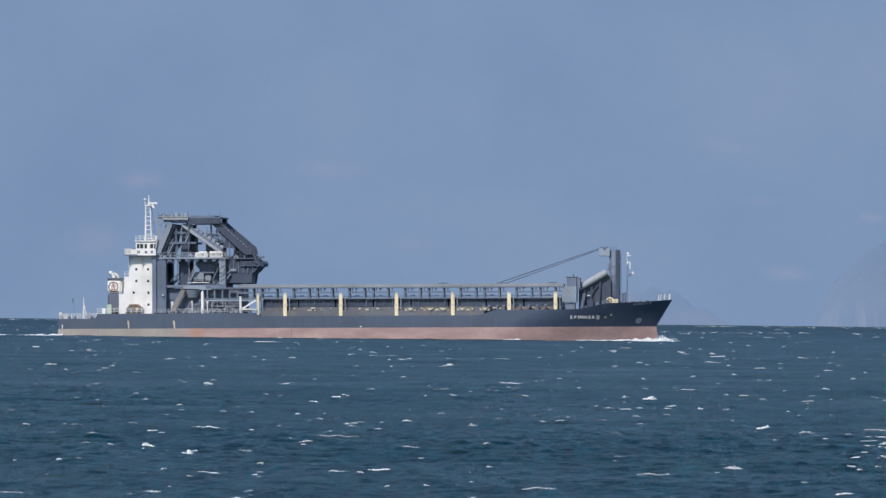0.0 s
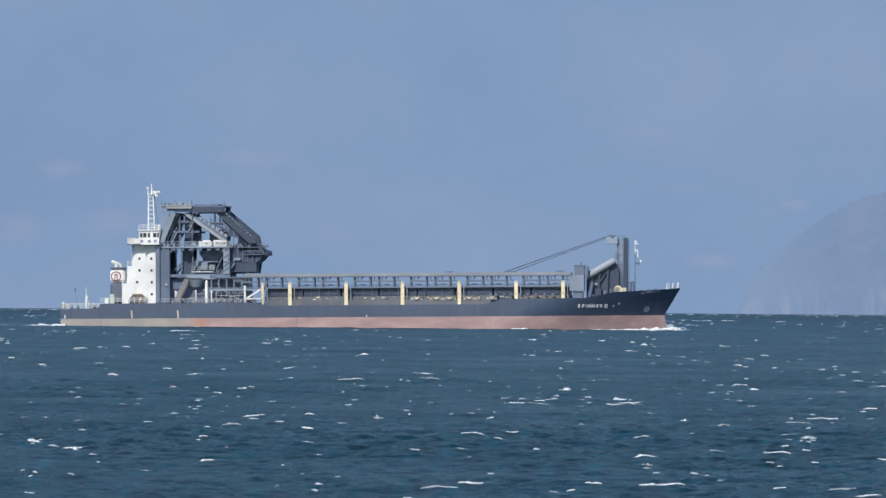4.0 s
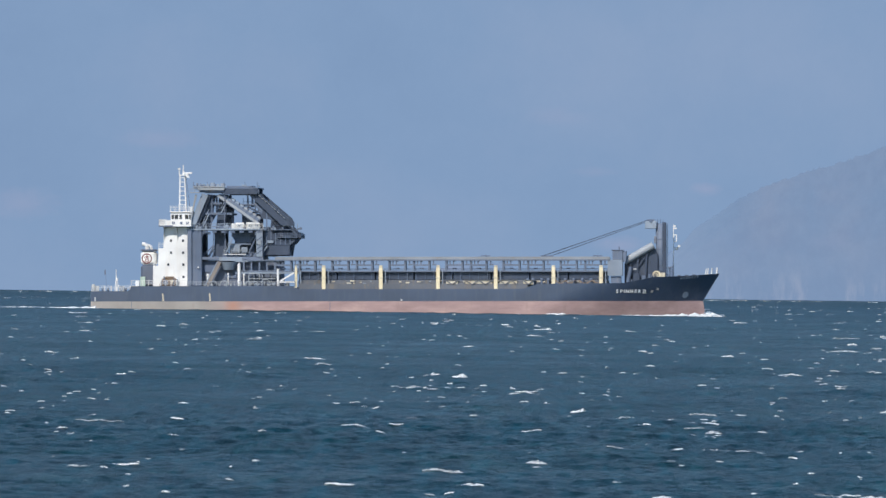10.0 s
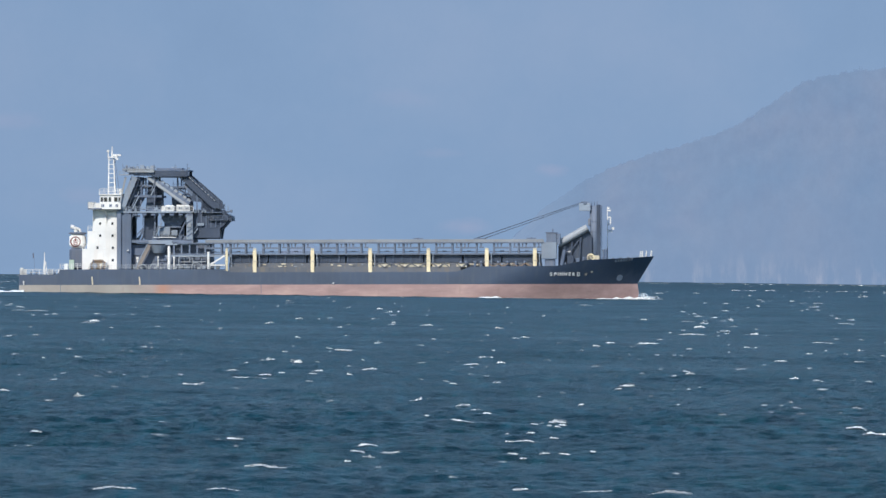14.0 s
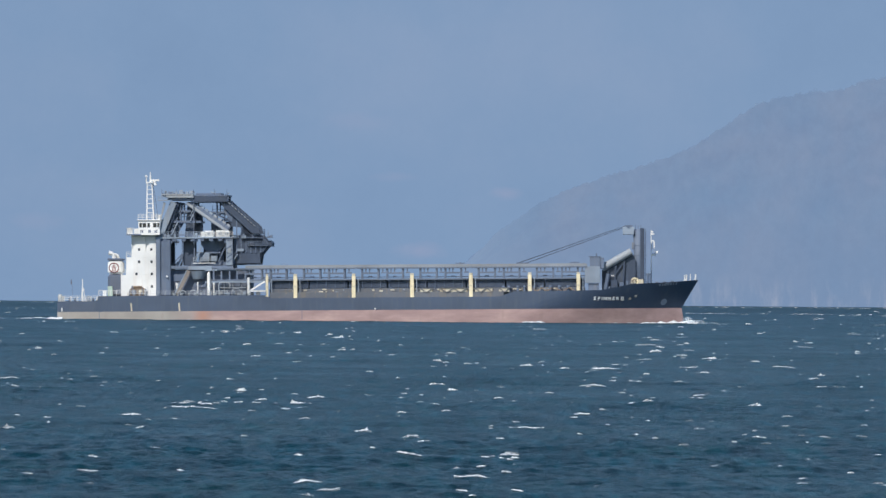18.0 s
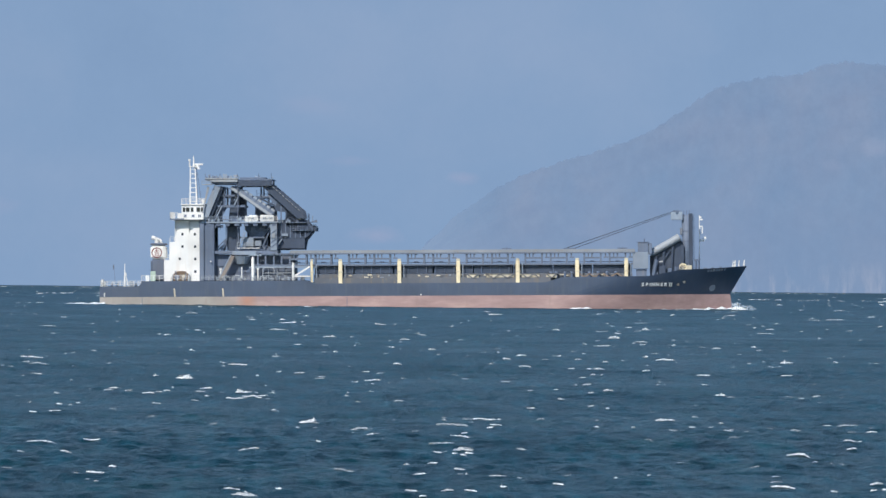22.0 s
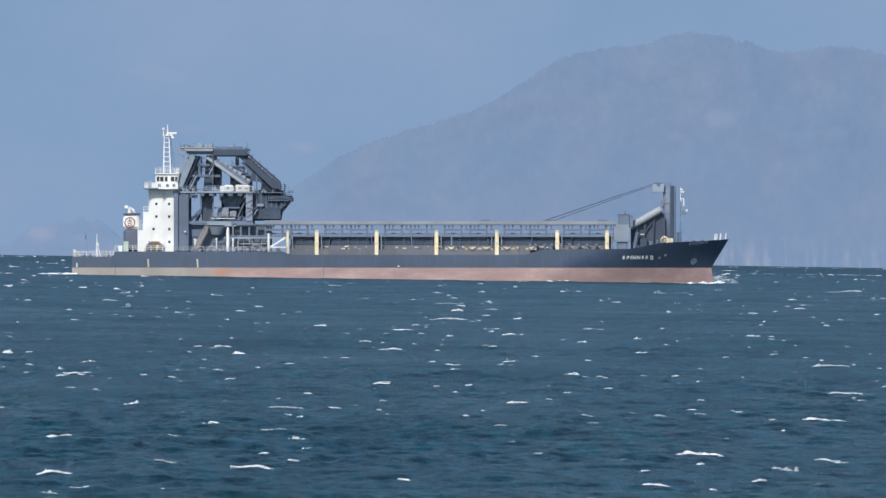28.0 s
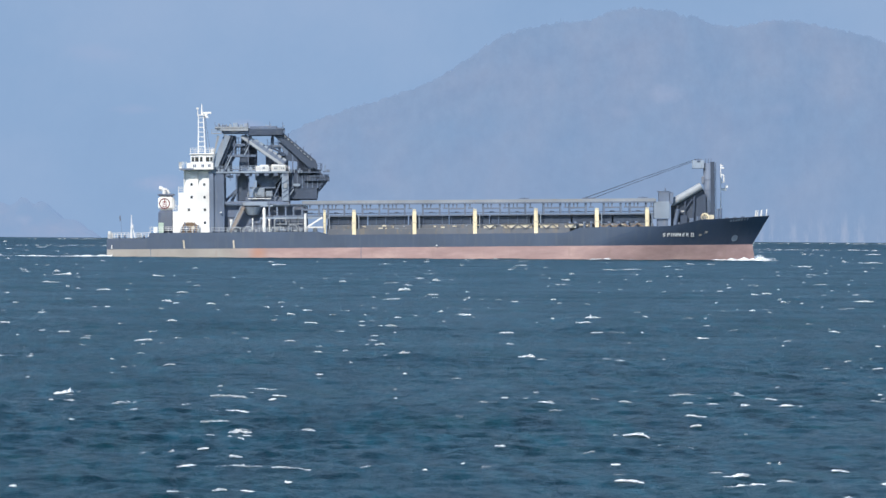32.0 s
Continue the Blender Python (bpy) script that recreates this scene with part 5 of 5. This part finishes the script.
# ---- conveyor gallery on yellow posts ----
gallery = tagged(new("conveyor_gallery"), "long grey conveyor gallery of open steel truss with a tan roof")
gallery.parent = ship
GX0, GX1 = -27.64, 44.59
GB, GT = 6.46, 8.87
ROOF = 9.55
for gy in (-9.6, -5.4):
    beam("bottom_chord", M_TRUSS, gallery, (GX0 - 6, gy, GB + 0.02), (GX1, gy, GB + 0.02), 0.4, 0.32)
    beam("top_chord", M_TRUSS, gallery, (GX0 - 6, gy, GT - 0.02), (GX1, gy, GT - 0.02), 0.9, 0.28)
bm = B()
add_plate(bm, [(GX0, GT + 0.13), (GX1, GT + 0.13), (GX1, ROOF - 0.12), (GX1 - 0.3, ROOF + 0.04), (GX0 + 0.3, ROOF + 0.04), (GX0, ROOF - 0.12)], -10.0, -5.0)
part("gallery_roof", bm, M_ROOF, gallery, "tan-grey curved sheet roof")
box("walkway_floor", M_DARK, gallery, GX0, GX1, -9.3, -5.6, GB - 0.12, GB + 0.08, bevel=0)
box("belt_bed", M_DARK, gallery, GX0, GX1, -8.3, -6.6, 6.86, 7.03, bevel=0)
bay = -4.72 - -17.04
for k in range(-1, 6):
    x0 = -17.04 + k * bay
    for f0, f1 in ((0.14, 0.42), (0.57, 0.84)):
        for gy in (-9.6, -5.4):
            for f in (f0, f1):
                x = x0 + f * bay
                if GX0 < x < GX1:
                    box("truss_upright", M_TRUSS, gallery, x - 0.19, x + 0.19, gy - 0.15, gy + 0.15, GB + 0.1, GT, bevel=0)
        xa, xb = max(GX0, x0 + f0 * bay), min(GX1, x0 + f1 * bay)
        if xb > xa:
            beam("middle_rail", M_TRUSS, gallery, (xa, -9.6, 7.78), (xb, -9.6, 7.78), 0.25, 0.38)
        xc, xd = max(GX0, x0 + (f1 + 0.05) * bay), min(GX1, x0 + (f1 + 0.13) * bay)
        if xd > xc:
            beam("middle_rail", M_TRUSS, gallery, (xc, -9.6, 7.87), (xd, -9.6, 7.87), 0.22, 0.3)
        for f in (f0 + 0.07, f0 + 0.13, f1 + 0.08):
            x = x0 + f * bay
            if GX0 < x < GX1:
                box("hanger_plate", M_TRUSS, gallery, x - 0.13, x + 0.13, -9.72, -9.5, GT - 0.95, GT, bevel=0)
        x = x0 + (f0 + f1) / 2 * bay
        if GX0 < x < GX1:
            box("cross_beam", M_DARK, gallery, x - 0.12, x + 0.12, -9.4, -5.5, GT - 0.3, GT - 0.1, bevel=0)
            box("idler", M_DARK, gallery, x - 0.4, x + 0.4, -8.4, -6.5, 7.04, 7.20, bevel=0)
for k in range(22):  # stanchions along the after covers, under the gallery
    x = -22.11 + k * (18.2 - -22.11) / 21
    beam("cover_stanchion", M_HATCH, gallery, (x, -9.3, 4.56), (x + 0.05, -9.3, GB), 0.08 if k % 3 else 0.14)
for x in (17.75, 41.94):
    box("roof_fitting", M_DARK, gallery, x - 1.0, x + 1.0, -8.0, -7.0, ROOF + 0.12, ROOF + 0.32, bevel=0.02)
    beam("fitting_leg", M_DARK, gallery, (x, -7.5, ROOF - 0.05), (x, -7.5, ROOF + 0.45), 0.2)
for x in (-23.03, -17.04, -4.72, 7.61, 20.05, 32.49, 42.75):
    thin = 0.26 if x < -20.27 else 0.40
    post = box("gallery_post", M_YELLOW, ship, x - thin, x + thin, -10.5, -9.9, 2.5, 7.26, "rusty yellow support post", 0.05)
    box("post_head", M_CREAM, post, x - thin * 0.9, x + thin * 0.9, -10.45, -9.95, 7.26, 7.72, bevel=0.03)
    beam("post_pipe", M_GREY, post, (x + 0.95, -10.2, 2.6), (x + 0.95, -10.2, 6.63), 0.16)
    box("post_flange", M_CREAM, post, x - thin - 0.12, x + thin + 0.12, -10.55, -9.85, 4.90, 5.10, bevel=0)
# continuation of the walkway aft, under the gantry
for x in (-34.32, -32.71, -30.98, -29.37):
    box("aft_upright", M_STEEL, gallery, x - 0.16, x + 0.16, -9.75, -9.45, GB, GT + 0.2, bevel=0)
beam("aft_chord", M_GREY, gallery, (-36.17, -9.6, 8.68), (-26.60, -9.6, 8.64), 0.3, 0.35)
beam("aft_chord", M_GREY, gallery, (-36.17, -9.6, 6.15), (-21.88, -9.6, 6.10), 0.3, 0.3)

# ---- transfer tower at the forward end ----
tower = tagged(new("transfer_tower"), "grey plated conveyor transfer tower")
tower.parent = ship
box("tower_body", M_GREY, tower, 44.13, 47.35, -9.9, -5.0, 5.42, 8.93, bevel=0.06)
box("tower_head", M_STEEL, tower, 45.17, 47.35, -9.2, -5.2, 8.94, 10.88, bevel=0.06)
box("tower_hood", M_STEEL, tower, 47.38, 48.16, -9.0, -5.2, 8.41, 10.77, bevel=0.06)
box("tower_leg", M_STEEL, tower, 44.82, 47.01, -9.4, -5.4, 3.7, 5.31, bevel=0.05)
box("tower_cap", M_DARK, tower, 44.94, 47.58, -9.3, -5.0, 10.90, 11.06, bevel=0)
tube("vent_pipe", M_DARK, tower, (46.55, -7, 11.06), (46.55, -7, 11.74), 0.12, n=6)
# inclined feed tube up to the crane tower
feed = tube("feed_tube", M_LIGHT, ship, (47.70, -7.2, 8.51), (53.92, -7.2, 12.03), 0.78, n=22, label="light grey inclined feed tube")
bm = B()
add_plate(bm, [(47.70, 8.05), (54.15, 11.56), (54.84, 10.18), (54.84, 4.2), (47.70, 3.6)], -6.6, -5.6)
# navy tone carries the shade below the feed tube
part("feed_support", bm, M_NAVY, ship, "dark plated support below the feed tube")
for i, (x, z0, z1) in enumerate(((48.62, 3.7, 8.27), (50.23, 3.7, 9.18), (52.08, 3.8, 10.20))):
    beam("support_leg", M_NAVY, ship, (x, -7.0, z0), (x + 0.4, -7.0, z1), 0.4)
beam("support_brace", M_NAVY, ship, (48.62, -7.0, 4.6), (52.08, -7.0, 9.40), 0.3)
box("deck_machine", M_NAVY, ship, 49.54, 51.04, -8.6, -7.2, 3.8, 6.07, "grey deck machine", 0.1)
box("deck_machine", M_DARK, ship, 51.39, 52.31, -8.6, -7.4, 3.8, 5.49, "grey deck machine", 0.1)
box("walk_rail", M_RAIL, ship, 49.66, 50.35, -8.8, -8.6, 6.82, 7.00, bevel=0)
tube("chute_pipe", M_DARK, ship, (48.39, -8.0, 3.8), (49.08, -8.0, 7.35), 0.45, n=10)
# mostly dark tones here, with the shade put into the gear's paint
_r2 = random.Random(11)
for i in range(12):
    x = 47.93 + i * 0.55
    box("foredeck_gear", _r2.choice((M_DARK, M_NAVY, M_FUNNEL, M_NAVY, M_STEEL)), ship, x, x + _r2.uniform(0.25, 0.5), -7.9, -7.5 + _r2.random() * 0.2, 3.7, 3.8 + _r2.uniform(0.6, 2.0), "dark winch and pipe gear", 0.03)

# ---- crane tower ----
crane = tagged(new("crane_tower"), "tall grey boom-stay tower with a box head")
crane.parent = ship
CT = 16.73
bm = B()
add_tube(bm, (55.53, -5.0, 4.0), (55.53, -5.0, CT), 1.12, n=28)
tower = part("tower_tube", bm, M_STEEL, crane)
for f in tower.data.polygons:
    f.use_smooth = len(f.vertices) == 4
for k in range(5):
    z = 4.6 + k * 2.15
    tube("tower_band", M_HATCH, tower, (55.53, -5.0, z), (55.53, -5.0, z + 0.14), 1.17, n=28)
box("tower_back", M_NAVY, crane, 55.82, 56.69, -6.1, -3.6, 4.0, 16.96, bevel=0.08)
box("tower_flange", M_STEEL, crane, 54.04, 54.61, -5.8, -4.2, 12.48, 13.98, bevel=0.1)
headbox = box("sheave_box", M_GREY, crane, 52.14, 54.61, -6.4, -3.8, 15.60, 17.26, bevel=0.08)
tube("sheave", M_DARK, headbox, (53.34, -6.6, 17.32), (53.34, -3.6, 17.32), 0.34, n=16)
box("sheave_guard", M_DARK, headbox, 52.65, 54.04, -6.0, -4.2, 17.27, 17.61)
for x in (54.27, 54.84, 55.42, 55.99):
    tube("rail_stanchion", M_DARK, crane, (x, -6.0, 16.73), (x, -6.0, 17.60), 0.06, n=5)
lad = B()
for x in (56.60, 56.95):
    add_beam(lad, (x, -5.2, 5.0), (x, -5.2, 16.83), 0.10)
for k in range(26):
    z = 5.2 + k * 0.45
    if z < CT:
        add_beam(lad, (56.60, -5.2, z), (56.95, -5.2, z), 0.07)
part("ladder", lad, M_DARK, crane)
for p, q in (((53.00, -6.2, 17.55), (30.07, -7.0, 9.80)), ((53.00, -4.2, 17.55), (30.30, -6.4, 9.80)),
             ((52.31, -6.2, 17.04), (31.92, -7.2, 9.79)), ((52.31, -4.2, 17.04), (32.03, -6.5, 9.79))):
    tube("stay_wire", M_ROPE, ship, p, q, 0.038, n=6, label="dark steel stay wire")
box("wire_anchor", M_DARK, ship, 29.61, 32.26, -7.6, -6.0, 9.45, 9.85, "dark wire anchor plate")

# ---- forecastle ----
reel = tagged(new("hose_reel"), "yellow mooring reel on the forecastle")
reel.parent = ship
RX, RZ = 54.61, 5.69
bm = B()
for k in range(16):
    a0, a1 = 2 * math.pi * k / 16, 2 * math.pi * (k + 1) / 16
    add_beam(bm, (RX + 0.72 * math.cos(a0), -7.7, RZ + 0.72 * math.sin(a0)), (RX + 0.72 * math.cos(a1), -7.7, RZ + 0.72 * math.sin(a1)), 0.25, 0.26)
part("reel_rim", bm, M_YELLOW, reel)
for a in (0.3, 1.35, 2.4):
    beam("reel_spoke", M_YELLOW, reel, (RX - 0.7 * math.cos(a), -7.65, RZ - 0.7 * math.sin(a)), (RX + 0.7 * math.cos(a), -7.65, RZ + 0.7 * math.sin(a)), 0.12)
tube("reel_drum", M_RUST, reel, (RX, -7.5, RZ), (RX, -6.0, RZ), 0.5, n=14)
box("reel_stand", M_CREAM, reel, 55.42, 56.46, -7.6, -6.4, 4.6, 6.09, bevel=0.05)
for x, t in ((57.38, 371), (57.95, 370)):
    top = (442 - 0.008 * 1087 - t) * 0.115
    tube("vent_post", M_DARK, ship, (x, -5.5, 5.0), (x, -5.5, top), 0.22, n=8, label="dark mushroom vent")
    tube("vent_hood", M_DARK, ship, (x, -5.5, top - 0.1), (x, -5.5, top + 0.25), 0.36, 0.25, 10)
foremast = tagged(new("foremast"), "thin white foremast with lights")
foremast.parent = ship
tube("mast_pole", M_WHITE, foremast, (58.18, 0, 5.2), (58.13, 0, 16.59), 0.09, 0.07)
box("light_bracket", M_WHITE, foremast, 58.18, 58.87, -0.2, 0.2, 15.55, 15.84)
bm = B()
for a, b in (((58.18, 14.29), (58.76, 14.29)), ((58.76, 14.29), (58.76, 12.79)), ((58.76, 12.79), (58.18, 12.80)), ((58.18, 12.80), (58.18, 14.29))):
    add_beam(bm, (a[0], -0.1, a[1]), (b[0], -0.1, b[1]), 0.22)
part("light_cage", bm, M_WHITE, foremast)
box("light_arm", M_WHITE, foremast, 58.18, 59.22, -0.25, 0.25, 11.07, 11.59)
box("mast_light", M_WHITE, foremast, 58.99, 59.57, -0.3, 0.3, 11.58, 12.10)
tube("mast_light", M_WHITE, foremast, (58.41, 0, 16.01), (58.41, 0, 16.36), 0.25, n=8)
beam("mast_stay", M_RAIL, foremast, (57.84, -1.0, 5.3), (58.13, -0.1, 10.73), 0.08)
for x, y, h in ((65.10, -2.4, 1.15), (65.56, -2.0, 1.25), (66.36, -1.5, 1.25), (67.40, -0.6, 1.25), (67.51, 0.6, 1.25), (66.36, 1.5, 1.25), (65.44, 2.2, 1.2)):
    z = sheer_at(x)
    tube("bow_stanchion", M_RAIL, ship, (x, y, z - 0.05), (x + 0.12, y, z + h), 0.13, 0.08, 8, "white bow stanchion")
for z in (0.6, 1.15):
    beam("bow_rail", M_RAIL, ship, (65.10, -2.4, sheer_at(65.10) + z), (65.67, -2.0, sheer_at(65.67) + z), 0.10)
for x in (58.99, 60.60, 62.22):
    box("windlass", M_DARK, ship, x, x + 0.7, -2.0, 2.0, 4.9, sheer_at(x) + 0.18, "dark windlass on the forecastle", 0.05)
railing(ship, 53.46, 57.15, -8.2, 4.9, 0.9, 1.2, M_DARK, y1=-6.7)

# ---- white water about the hull: keyed beside the ship ----
def foam_ridge(name, x0, x1, y_of, h_of, n, seed, label, width=0.7, mat=None):
    rng = random.Random(seed)
    bm = B()
    rows = []
    for i in range(n + 1):
        f = i / n
        x = x0 + (x1 - x0) * f
        y, h = y_of(x, f), h_of(f) * (0.85 + 0.7 * noise.noise(Vector((x * 0.9, seed, 0.3))) + rng.uniform(-0.12, 0.12))
        w = width * rng.uniform(0.6, 1.3)
        rows.append([bm.verts.new((x, y + w, -0.3)), bm.verts.new((x + rng.uniform(-.1, .1), y + w * 0.2, h)),
                     bm.verts.new((x, y - w * 0.5, h * rng.uniform(0.3, 0.8))), bm.verts.new((x, y - w * 1.2, -0.3))])
    for a, b in zip(rows, rows[1:]):
        for k in range(3):
            bm.faces.new((a[k], a[k + 1], b[k + 1], b[k]))
    return tagged(part(name, bm, mat or M_WASH, None, label), category="foam")


def water_side(x):
    f = (x - STERN) / (stem_x(-3.3) - STERN)
    return -half_breadth(min(1.0, max(0.0, f)), -3.3)


bow_wave = foam_ridge("bow_wave", 47.24, 68.60, lambda x, f: water_side(x) - 0.5 - 2.2 * (1 - f) ** 1.2,
                      lambda f: (0.10 + 0.42 * f + 1.05 * f ** 5) * min(1, (1 - f) * 7 + 0.05), 190, 21, "white bow wave along the ship's waterline")
side_wash = foam_ridge("side_wash", 31.00, 41.94, lambda x, f: water_side(x) - 2.2 + 0.5 * math.sin(x * 0.7),
                       lambda f: 0.05 + 0.38 * max(0.0, math.sin(f * 6.0 + 0.4)) * (1 - 0.3 * f), 60, 22, "broken white wash along the hull")
stern_wake = foam_ridge("stern_wake", -103.21, -66.35, lambda x, f: -8.0 + 3.0 * math.sin(x * 0.13) + 4 * (1 - f),
                        lambda f: 0.05 + 0.10 * abs(math.sin(f * 9)) + 0.30 * f ** 4, 150, 23, "white wake trailing from the ship's stern", 1.2)
bow_spray = foam_ridge("bow_spray", 64.75, 70.05, lambda x, f: -1.5 - 2.0 * (1 - f), lambda f: 1.5 * (1 - f) ** 0.7 + 0.1, 26, 24,
                       "thin bluish spray thrown ahead of the bow", 1.0, M_SPRAY)


# ---- what moves ----
def motions():
    # steady way to starboard of the view, a little nearer with time
    rows = []
    for i in range(33):
        t = float(i)
        x, y = AHEAD + SPEED * (t - 16), SHIP_LINE - SPEED * math.tan(radians(COURSE)) * (t - 16)
        rows.append((t, x, y))
    walk(ship, [(t, pose(x, y, RIDE, 0, -TRIM, -COURSE)) for t, x, y in rows])
    for ob in (stern_wake, side_wash):
        walk(ob, [(t, pose(x, y, 0, 0, 0, -COURSE)) for t, x, y in rows])
    # the bow wave swells and falls as the stem meets the seas; spray is thrown when it pitches in
    swell = [(0, 0.15), (1, 0.05), (2, -0.08), (3, 0.0), (5, 0.08), (6, 0.05), (7, -0.05), (8, 0.1), (9, -0.12), (10, 0.05), (12, 0.0), (13, -0.06), (14, -0.08),
             (17, 0.05), (18, -0.03), (19, -0.12), (20, -0.08), (22, -0.02), (23, -0.2), (24, -0.22), (26, 0.0), (27.5, -0.2), (29, -0.12), (30, 0.15), (31, 0.3), (32, -0.02)]
    thrown = [(0, 0.1), (2, 0.2), (3, 0.15), (6, 0.0), (7, 0.3), (9, -0.25), (12, -0.1), (14, 0.05), (18, 0.1), (21, 0.2), (23, 0.4), (24, 0.45), (26, 0.2), (29, 0.6), (30, 0.4), (31, 0.1), (32, -0.1)]
    for ob, heave in ((bow_wave, swell), (bow_spray, thrown)):
        ts, zs = zip(*heave)
        walk(ob, [(t / 2, pose(AHEAD + SPEED * (t / 2 - 16), SHIP_LINE - SPEED * math.tan(radians(COURSE)) * (t / 2 - 16),
                               float(np.interp(t / 2, ts, zs)), 0, 0, -COURSE)) for t in range(65)])
    walk(water, [(0.0, pose(*(DRIFT * -16))), (32.0, pose(*(DRIFT * 16)))])
    # each set of crests rises, breaks and sinks in its own time while it drifts with the waves
    for g, ob in enumerate(WHITECAPS):
        period, start = 2.3 + 0.17 * ((g * 5) % 9), g * 0.618 * 6.283
        crest = []
        for k in range(81):
            t = k * 0.4
            lift = 0.060 * math.sin(6.283 * t / period + start) - 0.02
            crest.append((t, pose(*(DRIFT * (t - 16) + Vector((0, 0, lift))))))
        walk(ob, crest)


motions()
